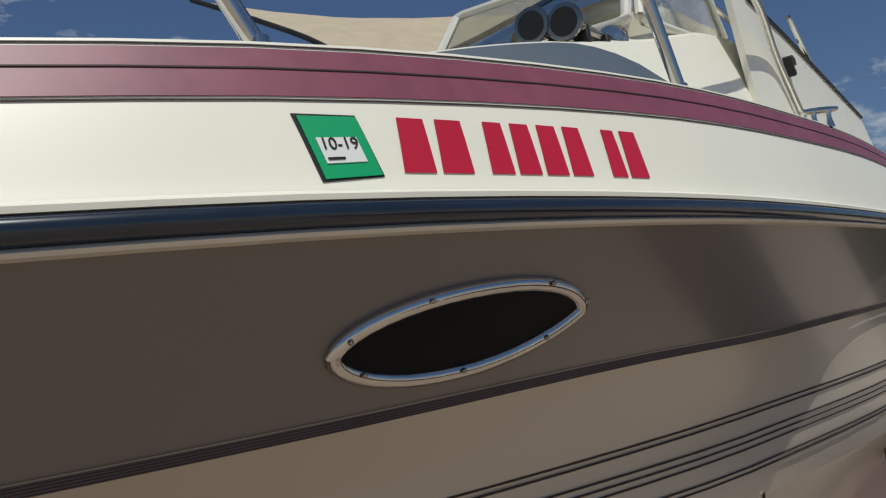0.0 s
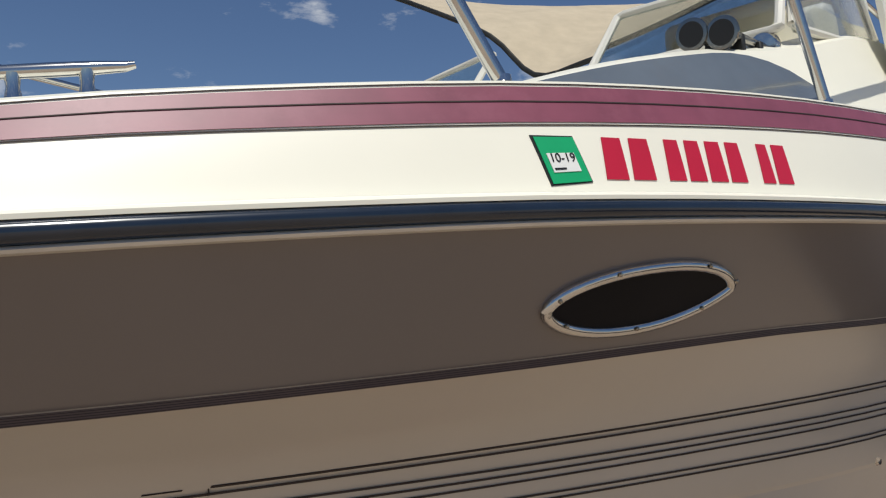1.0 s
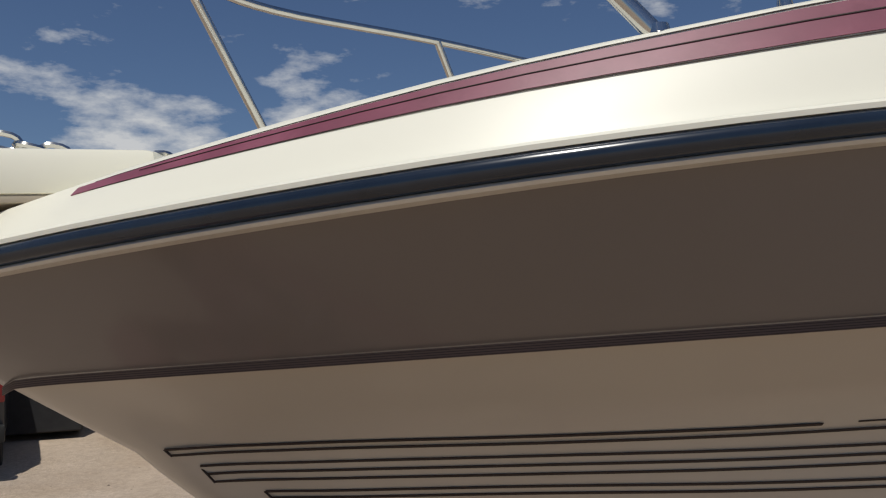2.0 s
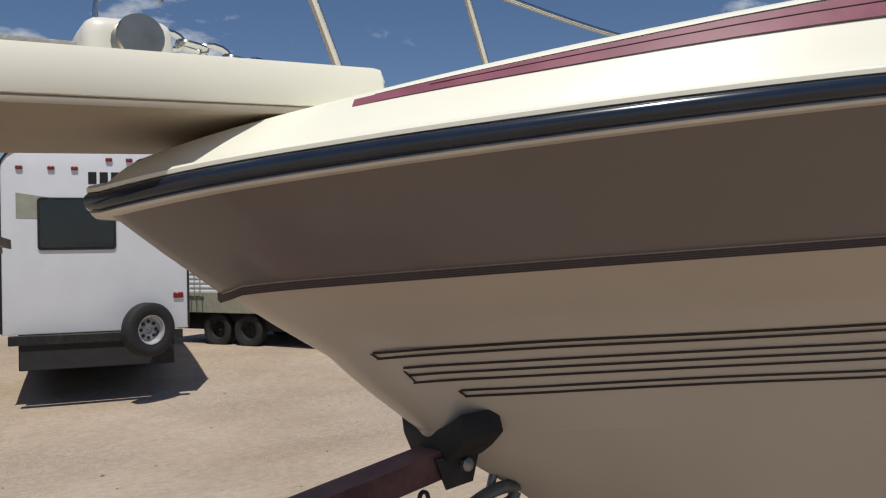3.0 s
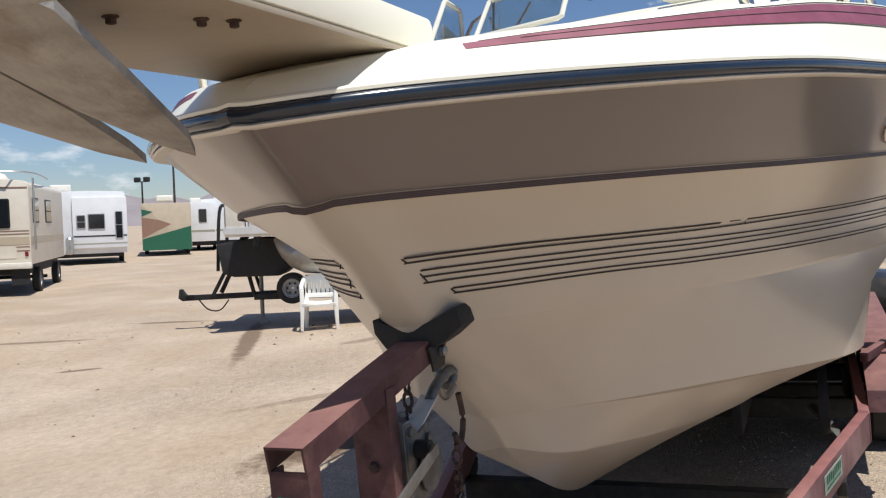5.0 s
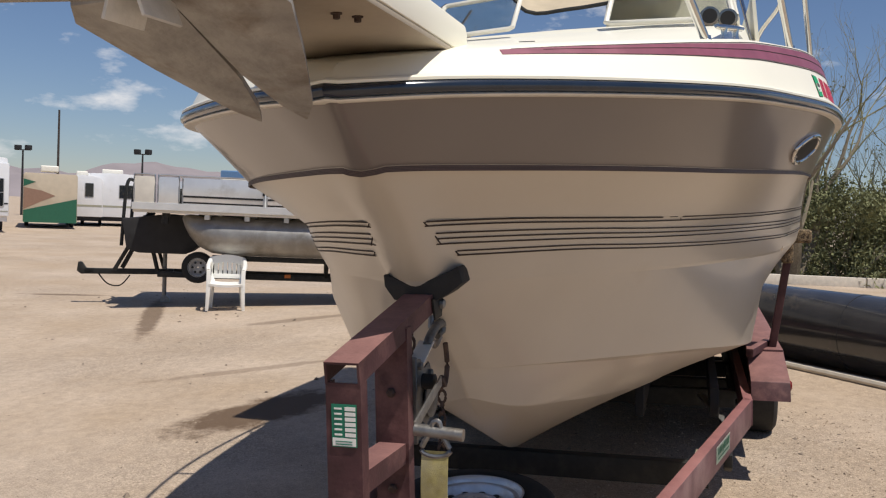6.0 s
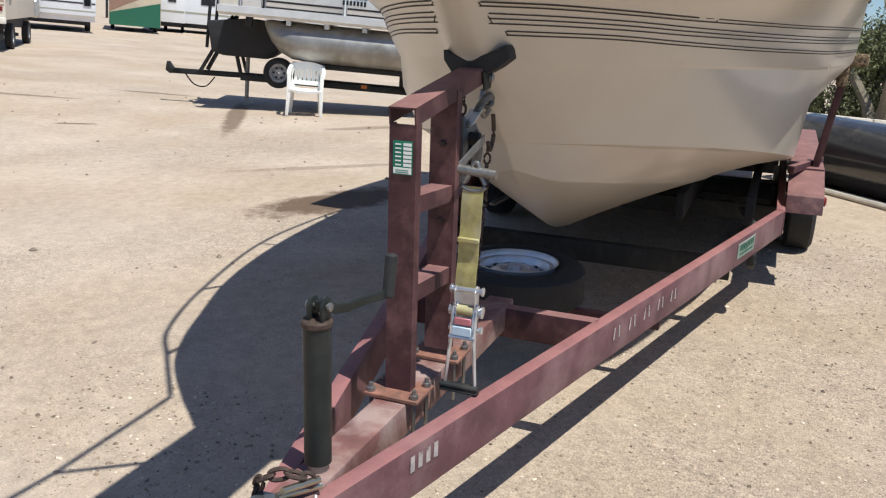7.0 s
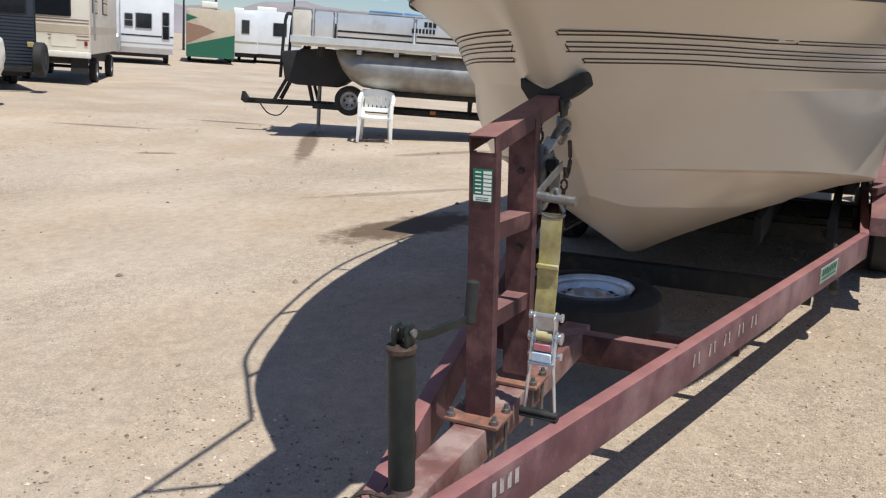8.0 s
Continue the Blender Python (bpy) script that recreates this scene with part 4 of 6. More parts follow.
chain("anchor_chain", [(.07, -.02, 2.2), (.14, -.02, 2.186), (.22, -.02, 2.165), (.32, -.02, 2.148), (.42, -.02, 2.15), (.52, .02, 2.158)], .045, STEEL, anchor, .0055)

windlass = part("windlass", box((-.05, -.07, 2.128), (.085, .07, 2.215), .03, seg=4), PLASTIC, boat, "pale grey anchor windlass on the pulpit")
part("windlass_drum", lathe([(0, .034), (.006, .036), (.014, .022), (.03, .022), (.038, .036), (.044, .034)], (.02, -.112, 2.172), (0, 1, 0), sides=20), DULLSTEEL, windlass, "polished chain drum")
part("windlass_bail", tube(bend([(-.03, -.05, 2.205), (-.025, -.05, 2.24), (0, -.05, 2.26), (.06, -.05, 2.265), (.072, -.05, 2.247)], 5), .0045, sides=8), STEEL, windlass, "bright bent rod")

# ---- trailer ----
trailer = thing("boat_trailer", STAND, "faded maroon steel boat trailer with a bow stand", "trailer")


def rail_y(x):
    return .02 + (x + .72) * .24225


side_rails = {}
for s in (-1, 1):
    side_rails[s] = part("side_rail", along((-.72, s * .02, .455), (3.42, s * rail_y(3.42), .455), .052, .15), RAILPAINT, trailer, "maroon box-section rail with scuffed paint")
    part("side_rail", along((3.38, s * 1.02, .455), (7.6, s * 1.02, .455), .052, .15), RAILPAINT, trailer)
part("tongue_tube", along((-.62, 0, .49), (1.0, 0, .49), .1, .1), TONGUE, trailer, "maroon centre tube worn to primer")
part("crossmember", along((.93, -.41, .47), (.93, .41, .47), .06, .12), FRAME, trailer)
# Crossmembers deepened, unseen axles, springs and tall bunks added, to darken below the hull.
for x in (2.6, 4.2, 5.15, 6.4, 7.4):
    y = min(rail_y(x), 1.02) - .03
    part("crossmember", along((x, -y, .34), (x, y, .34), .07, .12), BLACKPAINT, trailer)
for x in (4.75, 5.55):
    part("axle", along((x, -1.1, .31), (x, 1.1, .31), .08, .08), BLACKPAINT, trailer, "black square axle, unseen, added to darken below the hull")
for s in (-1, 1):
    for y, z in ((.42, .48), (.84, .5)):
        part("bunk", along((3.4, s * y, z), (7.5, s * y, z - .05), .05, .17), UNDER, trailer, "dark carpeted bunk board, unseen, made tall to block light")
    part("spring", along((4.2, s * .98, .36), (6.2, s * .98, .36), .05, .05), BLACKPAINT, trailer, "black leaf spring, unseen, added to darken below the hull")
    part("bunk_bracket", along((4.1, s * .77, .38), (3.7, s * .93, .29), .05, .02), GALV, trailer, "galvanised bracket")

# bow stand
def hollow(w, h, length, t, m, floor=True):
    """An open box tube along x; without its floor, a channel."""
    b = bmesh.new()
    rings = []
    for x in (0, length):
        for k in (1, 0):
            ww, hh = w / 2 - t * (1 - k), h / 2 - t * (1 - k)
            rings.append([b.verts.new(m @ Vector((x, y, z))) for y, z in ((-ww, -hh), (ww, -hh), (ww, hh), (-ww, hh))])
    for i in range(0 if floor else 1, 4):
        j = (i + 1) % 4
        b.faces.new((rings[0][i], rings[0][j], rings[2][j], rings[2][i]))
        b.faces.new((rings[1][i], rings[3][i], rings[3][j], rings[1][j]))
        b.faces.new((rings[0][i], rings[1][i], rings[1][j], rings[0][j]))
        b.faces.new((rings[2][i], rings[2][j], rings[3][j], rings[3][i]))
    return b


up = math.atan2(.085, .575)
part("bow_beam", hollow(.08, .05, .6, .005, Matrix.Translation((-.005, 0, 1.351)) @ Matrix.Rotation(-up, 4, "Y"), False), FRAME, trailer, "maroon open-ended beam, faded, its sunlit top painted paler")


def channel(x, w, d, z0, z1):
    """A channel post, open to the back."""
    o = w / 2
    t = .005
    return prism([(x, -o), (x + d, -o), (x + d, -o + t), (x + t, -o + t), (x + t, o - t), (x + d, o - t), (x + d, o), (x, o)], z0, z1, 2)


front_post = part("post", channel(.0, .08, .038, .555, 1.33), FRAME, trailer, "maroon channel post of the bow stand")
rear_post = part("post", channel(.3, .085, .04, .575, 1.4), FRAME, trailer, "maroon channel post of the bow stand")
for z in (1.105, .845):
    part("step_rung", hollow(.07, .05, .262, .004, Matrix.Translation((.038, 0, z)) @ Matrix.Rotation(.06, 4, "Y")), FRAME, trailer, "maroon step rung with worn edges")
for z in (1.24, 1.0):
    part("bolt", lathe([(0, .012), (.008, .012), (.012, .007)], (.3, .0, z), (-1, 0, 0), sides=6), RUST, rear_post)
for x0, x1 in ((-.055, .075), (.27, .4)):
    plate_ob = part("base_plate", box((x0, -.085, .543), (x1, .085, .555), .002), RUSTPLATE, trailer, "rusty clamp plate")
    for x in (x0 + .018, x1 - .018):
        for y in (-.068, .068):
            part("bolt", lathe([(-.14, .006), (0, .006), (.001, .013), (.012, .013), (.013, .007), (.026, .007)], (x, y, .555), (0, 0, 1), sides=8), GALV, plate_ob, "galvanised bolt")
label_plate = part("label", box((-.0022, -.03, 1.193), (-.0006, .027, 1.285), 0), DKGREEN, front_post, "green and white printed label")
for k in range(6):
    z = 1.276 - k * .0112
    part("print_bar", box((-.0036, -.028, z - .0042), (-.0024, -.004, z + .0038), 0), WHITEP, label_plate)
    part("print_bar", box((-.0036, .003, z - .002), (-.0024, .02, z + .0016), 0), WHITEP, label_plate)
part("print_bar", box((-.0036, -.028, 1.1955), (-.0024, .025, 1.2125), 0), WHITEP, label_plate)
for k in range(2):
    part("print_bar", box((-.0042, -.02, 1.1985 + k * .006), (-.0034, .018, 1.2005 + k * .006), 0), DKGREEN, label_plate)

part("bow_chock", prism([(.1, 1.508), (.097, 1.475), (.07, 1.438), (-.05, 1.438), (-.085, 1.458), (-.124, 1.488), (-.112, 1.532), (-.085, 1.518), (-.045, 1.5), (0, 1.488), (.045, 1.488), (.08, 1.502)], .53, .615, 0, .004), RUBBER, trailer, "black rubber V-shaped bow chock")
part("chock_plate", prism([(.53, 1.385), (.59, 1.39), (.61, 1.445), (.51, 1.445)], -.048, -.042, 1, .001), BLACKPAINT, trailer)
part("bolt", lathe([(0, .014), (.01, .013), (.014, .006)], (.575, -.049, 1.425), (0, -1, 0), sides=8), GALV, trailer)

# winch behind the rear post, with hook and strap
# Dirty zinc, darker than GALV: shade behind the post is put into the colour.
WINCHZINC = material("shaded_dirty_winch_zinc", (.15, .155, .15), .5, .6, var=.3, scale=25, stain=(.08, .07, .06), stain_scale=10, bump=.2)
winch = part("winch", box((.342, -.052, 1.1), (.352, .052, 1.32), .002), WINCHZINC, trailer, "weathered zinc winch with a crank, coloured dark for shade")
for y in (-.052, .046):
    part("winch_side", prism([(.345, 1.11), (.4, 1.11), (.46, 1.15), (.49, 1.2), (.485, 1.25), (.45, 1.29), (.41, 1.28), (.38, 1.31), (.345, 1.315)], y, y + .005, 1, .001), WINCHZINC, winch)
part("winch_drum", lathe([(-.044, .05), (-.042, .05), (-.04, .032), (.04, .032), (.042, .05), (.044, .05)], (.445, 0, 1.215), (0, 1, 0)), WINCHZINC, winch)
part("winch_gear", lathe([(-.003, .05), (-.002, .054), (.002, .054), (.003, .05)], (.44, -.06, 1.2), (0, 1, 0), sides=30), WINCHZINC, winch)
part("winch_pinion", lathe([(-.02, .012), (-.018, .02), (.018, .02), (.02, .012)], (.395, -.066, 1.25), (0, 1, 0), sides=16), BLACKPAINT, winch)
for x, z in ((.365, 1.295), (.37, 1.14), (.45, 1.26)):
    part("bolt", lathe([(0, .011), (.008, .011), (.01, .006)], (x, -.052, z), (0, -1, 0), sides=6), WINCHZINC, winch)
part("winch_webbing", along((.47, 0, 1.262), (.585, -.004, 1.318), .045, .004, .001), VINYL, winch, "dirty webbing end")
part("crank_arm", along((.15, -.109, 1.202), (.4, -.098, 1.252), .005, .026, .001), GALV, winch, "flat bright crank arm")
part("crank_handle", tube([(.152, -.108, 1.196), (.152, -.222, 1.189)], .0142, sides=16), GALV, winch, "round crank handle")
part("winch_hook", tube(bend([(.57, -.01, 1.31), (.6, -.01, 1.33), (.65, -.012, 1.348), (.695, -.012, 1.352), (.715, -.012, 1.34), (.7, -.012, 1.325), (.66, -.012, 1.32)], 5), [.013] * 20 + [.012] * 5 + [.009] * 6, sides=10), WINCHZINC, trailer, "galvanised winch hook in the bow eye")
safety = part("safety_hook", tube(bend([(.715, -.02, 1.29), (.73, -.02, 1.22), (.70, -.02, 1.17), (.67, -.02, 1.2)], 5), .008, sides=8), RUST, trailer, "rusty safety hook")
chain("safety_chain", [(.672, -.02, 1.2), (.667, -.02, 1.05), (.655, -.01, .85), (.64, 0, .62)], .034, RUST, trailer, .0045)
chain("safety_chain", [(.52, .02, 1.37), (.51, .02, 1.25), (.48, .02, 1.12), (.44, .02, 1.02)], .034, RUST, trailer, .0045)

strap = thing("ratchet_strap", STAND, "faded yellow ratchet tie-down strap on the bow stand", "strap")
part("shackle", tube(bend([(.15, -.148, 1.19), (.15, -.153, 1.214), (.15, -.166, 1.216), (.15, -.172, 1.19), (.15, -.19, 1.15), (.15, -.155, 1.138), (.15, -.124, 1.15), (.15, -.14, 1.185)], 4), .0065, sides=8), GALV, strap)
rows = []
for k in range(13):
    f = k / 12
    z = 1.15 - .315 * f
    x = .152 - .004 * math.sin(f * 9) - (.006 if 5 < k < 8 else 0)
    rows.append([Vector((x, -.187 + .012 * f, z)), Vector((x - .001, -.156 + .012 * f, z)), Vector((x, -.125 + .012 * f, z))])
part("webbing", sheet(rows, .004), STRAP, strap, "faded yellow webbing")
part("webbing_fold", box((.136, -.183, .985), (.147, -.116, 1.0), .003), STRAP, strap)
ZINC = material("bright_zinc", (.62, .64, .68), .28, .85, var=.12, scale=40)
PINKP = material("faded_pink_print", (.5, .17, .19), .5, var=.15, scale=60)
BLUEW = material("blue_white_label", (.5, .62, .74), .4, var=.12, scale=50)
ratchet = part("ratchet", box((.15, -.178, .72), (.156, -.118, .845), .001), ZINC, strap, "bright zinc ratchet buckle")
for y in (-.182, -.12):
    cheek = [(.124, .7), (.166, .7), (.172, .74), (.168, .8), (.172, .848), (.15, .856), (.13, .84), (.136, .79), (.122, .75)]
    part("ratchet_side", prism(cheek, y, y + .005, 1, .001), ZINC, ratchet)
    gear = [(.146 + (.022 if q % 2 else .017) * math.cos(q * math.pi / 10), .778 + (.022 if q % 2 else .017) * math.sin(q * math.pi / 10)) for q in range(20)]
    part("ratchet_gear", prism(gear, y - .006, y - .002, 1), ZINC, ratchet)
for z, r in ((.842, .009), (.778, .0125), (.722, .008)):
    part("ratchet_pin", tube([(.146, -.196, z), (.146, -.106, z)], r, sides=12), ZINC, ratchet)
    for y in (-.2, -.104):
        part("pin_head", lathe([(-.004, r * .9), (-.003, r * 1.45), (.003, r * 1.45), (.004, r * .9)], (.146, y, z), (0, 1, 0), sides=12), ZINC, ratchet)
part("webbing_roll", tube([(.146, -.174, .778), (.146, -.126, .778)], .0165, sides=14), STRAP, ratchet)
part("release_plate", box((.118, -.176, .74), (.123, -.124, .762), .002), PINKP, ratchet, "faded pink printed plate")
part("release_plate", box((.112, -.18, .708), (.118, -.12, .736), .002), BLUEW, ratchet, "blue and white printed plate")
part("release_bar", tube([(.118, -.19, .702), (.118, -.11, .702)], .006, sides=8), ZINC, ratchet)
for y0, y1 in ((-.186, -.199), (-.114, -.103)):
    part("ratchet_handle", tube(bend([(.138, y0, .79), (.124, y0, .7), (.118, y0 + (y1 - y0) * .5, .62), (.112, y1, .55)], 4), .0058, sides=8), ZINC, ratchet, "bright wire handle")
grip = [(.5, .118), (.506, .113), (.512, .118), (.518, .113), (.524, .116), (.528, .124), (.528, .136), (.522, .144), (.504, .144), (.498, .136)]
part("handle_grip", prism([(x - .018, z + .032) for z, x in grip], -.211, -.092, 1, .003), BLACKPAINT, ratchet, "black ribbed grip")

# tongue jack and coupler
JACK = material("green_black_jack_paint", (.016, .02, .019), .5, spec=.3, var=.3, scale=18, stain=(.035, .035, .031), stain_scale=7, stain_at=(.55, .75))
jack = part("tongue_jack", lathe([(0, .0335), (.35, .0335)], (-.5, .005, .55), (0, 0, 1), sides=28), JACK, trailer, "black tongue jack with a cranked handle")
part("jack_cap", lathe([(.348, .034), (.352, .0375), (.362, .0375), (.366, .034), (.369, .012)], (-.5, .005, .55), (0, 0, 1), sides=28), RUST, jack, "rusty cap ring")
for y in (-.021, .013):
    part("clevis", prism([(-.52, .915), (-.478, .915), (-.475, .955), (-.485, .97), (-.512, .97), (-.522, .955)], y, y + .008, 1, .001), JACK, jack)
part("crank_pin", lathe([(-.034, .006), (-.032, .011), (-.026, .011), (-.025, .006), (.025, .006), (.026, .011), (.031, .011)], (-.499, .0, .95), (0, 1, 0), sides=10), GALV, jack)
arm_line = [(-.515, .964), (-.49, .967), (-.45, .944), (-.41, .935), (-.33, .936), (-.268, .933), (-.262, .921), (-.27, .91), (-.33, .914), (-.41, .912), (-.455, .918), (-.49, .936), (-.512, .938)]
arm = prism(arm_line, -.006, .006, 1, .002)
bmesh.ops.transform(arm, matrix=Matrix.Translation((-.5, -.004, 0)) @ Matrix.Rotation(-.27, 4, "Z") @ Matrix.Translation((.5, 0, 0)), verts=arm.verts)
part("crank_arm", arm, JACK, jack, "flat cranked arm")
part("crank_grip", lathe([(0, .013), (.004, .0165), (.03, .0155), (.098, .017), (.108, .0165), (.112, .011)], (-.272, -.069, .912), (.12, -.03, 1), sides=16), RUBBER, jack, "black rubber grip")
part("jack_foot", tube([(-.5, .005, .55), (-.5, .005, .07)], .026, sides=14), GALV, jack)
part("jack_pad", lathe([(-.03, .06), (.0, .06), (.01, .03)], (-.5, .005, .05), (0, 0, 1), sides=16), GALV, jack)
jack.location = (.033, -.005, .012)
part("coupler", prism([(-1.02, -.05), (-.95, -.07), (-.7, -.075), (-.62, -.06), (-.62, .06), (-.7, .075), (-.95, .07), (-1.02, .05)], .49, .555, 2, .012), GALV, trailer, "worn steel hitch coupler")
chain("safety_chain", [(-.575, -.05, .572), (-.6, -.035, .6), (-.625, 0, .612), (-.64, .035, .6), (-.625, .065, .57), (-.63, .085, .5), (-.65, .09, .4)], .046, RUST, trailer, .0055)
LATCH = material("faded_orange_paint", (.34, .09, .065), .5, var=.2, scale=20, stain=(.25, .1, .07), stain_scale=12, bump=.1)
latch = part("hitch_latch", box((-.97, -.05, .535), (-.81, .08, .595), .014, seg=2), LATCH, trailer, "faded orange hitch housing")
for x, y in ((-.83, .05), (-.84, -.02)):
    part("rivet", lathe([(0, .008), (.003, .007), (.005, .003)], (x, y, .595), (0, 0, 1), sides=10), DULLSTEEL, latch)
part("lock_knob", lathe([(0, .022), (.02, .022), (.028, .016), (.03, .004)], (-.905, .05, .595), (0, 0, 1), sides=16), BLACKPAINT, latch, "black lock knob")
part("coupler_pin", tube([(-.66, -.02, .59), (-.56, -.055, .575)], .009, sides=10), DULLSTEEL, trailer, "bright coupler pin")
part("coupler_pin", tube([(-.65, -.0, .565), (-.55, -.055, .555)], .01, sides=10), DULLSTEEL, trailer)
part("light_cable", tube(bend([(-.6, -.07, .56), (-.66, -.1, .5), (-.72, -.08, .42), (-.8, .0, .48), (-.78, .06, .53)], 6), .003, sides=6), PLASTIC, trailer, "thin white cable")

# markings on the port rail, as bars
def rail_mark(x, z, w, h, mat, slant=0.0, lab="", parent=None):
    d = Vector((1, -.245, 0)).normalized()
    n = Vector((-.245, -1, 0)).normalized()
    c = Vector((x, -rail_y(x), z)) + n * .028
    e = [c - d * w / 2 - Vector((0, 0, h / 2)), c + d * w / 2 - Vector((0, 0, h / 2)), c + d * (w / 2 + slant) + Vector((0, 0, h / 2)), c - d * (w / 2 - slant) + Vector((0, 0, h / 2))]
    b = bmesh.new()
    b.faces.new([b.verts.new(p + n * .0008) for p in e])
    bmesh.ops.solidify(b, geom=list(b.faces), thickness=.0006)
    return part("rail_marking", b, mat, parent or side_rails[-1], lab)


FADED = material("faded_white_print", (.7, .64, .62), .6, var=.2, scale=40, stain=(.2, .1, .1), stain_scale=30, stain_at=(.53, .65))
for k in range(5):
    rail_mark(.98 + k * .145, .468, .012, .05, FADED, .006, "faded white bar")
    rail_mark(1.03 + k * .145, .468, .012, .05, FADED, -.006, "faded white bar")
for k in range(4):
    rail_mark(-.25 + k * .034, .482, .019, .046, FADED, 0, "faded white bar")
PRIMER = material("bare_primer_patch", (.42, .37, .3), .6, var=.15, scale=25, stain=(.3, .2, .16), stain_scale=14)
rail_mark(-.57, .455, .075, .1, PRIMER, .01, "worn patch of pale primer")
rail_mark(-.46, .47, .022, .014, WHITEP, .004, "white paint scuff")
PALEGREEN = material("pale_green_label", (.42, .52, .44), .5, var=.12, scale=30)
rail_mark(2.64, .465, .3, .085, PALEGREEN, 0, "pale green maker's label")
for k in range(8):
    rail_mark(2.535 + k * .031, .478 if k != 3 else .47, .019, .034, DKGREEN, .004).location += Vector((-.0004, -.0016, 0))
rail_mark(2.64, .443, .24, .008, DKGREEN).location += Vector((-.0004, -.0016, 0))
rail_mark(2.64, .505, .3, .006, WHITEP).location += Vector((-.0004, -.0016, 0))
for s in (-1, 1):
    part("rail_hanger", prism([(2.78, .385), (2.95, .385), (2.94, .32), (2.9, .285), (2.84, .285), (2.79, .32)], s * rail_y(2.88) - .02, s * rail_y(2.88) + .02, 1, .004), BLACKPAINT, trailer, "black hanger plate under the rail")


def tyre(center, axis, R, r_in, w, parent, label="black rubber tyre"):
    h = w / 2
    prof = [(-h * .7, r_in), (-h, r_in + (R - r_in) * .35), (-h, R - .035), (-h * .8, R - .008), (-h * .72, R), (h * .72, R), (h * .8, R - .008), (h, R - .035), (h, r_in + (R - r_in) * .35), (h * .7, r_in)]
    t = part("tyre", lathe(prof, center, axis, sides=40, caps=False), RUBBER, parent, label)
    return t


def rim(center, axis, r, w, parent, mat, holes=8):
    c, d = Vector(center), Vector(axis).normalized()
    prof = [(-w * .5, r), (-w * .5, r + .008), (-w * .44, r + .006), (-w * .4, r - .008), (-w * .2, r - .014), (-w * .16, r - .028), (w * .1, r - .034), (w * .14, r * .78), (w * .06, r * .7), (w * .0, r * .45), (-w * .06, r * .4), (-w * .06, r * .3), (w * .1, r * .28), (w * .1, .01)]
    o = part("rim", lathe(prof, center, axis, sides=32, caps=False), mat, parent, "silver steel wheel with round holes")
    d, u, w2 = frame_axes(axis)
    for k in range(holes):
        a = 2 * math.pi * k / holes
        p = c + d * (w * .03) + (u * math.cos(a) + w2 * math.sin(a)) * r * .58
        part("rim_hole", lathe([(-.006, r * .13), (.004, r * .13)], p - d * .003, axis, sides=12), BLACKP, o)
    return o


SILVER = material("silver_wheel_paint", (.45, .46, .47), .4, .1, var=.1, scale=15, stain=(.3, .28, .26), stain_scale=8)
BRIGHTSILVER = material("bright_silver_wheel", (.66, .67, .69), .32, .45, var=.08, scale=15, stain=(.45, .44, .43), stain_scale=8)
spare = thing("spare_wheel", STAND, "spare trailer wheel lying flat under the bow", "wheel")
tyre((1.69, .15, .395), (0, 0, -1), .335, .19, .19, spare)
face = part("rim", lathe([(.06, .19), (.09, .2), (.098, .208), (.1, .2), (.092, .192), (.075, .186), (.07, .172), (.076, .166), (.07, .16), (.045, .155), (.035, .15), (.042, .118), (.058, .1), (.06, .075), (.05, .062), (.05, .03), (.075, .028), (.078, .005)], (1.69, .15, .395), (0, 0, 1), sides=40, caps=False), BRIGHTSILVER, spare, "silver steel wheel with stepped rings and round holes")
for k in range(12):
    a = k * math.pi / 6
    part("rim_hole", lathe([(-.002, .0135), (.004, .0135)], (1.69 + .135 * math.cos(a), .15 + .135 * math.sin(a), .4365), (0, 0, 1), sides=12), BLACKP, face)
part("spare_carrier", along((1.69, -.55, .28), (1.69, .55, .28), .05, .04), FRAME, trailer)

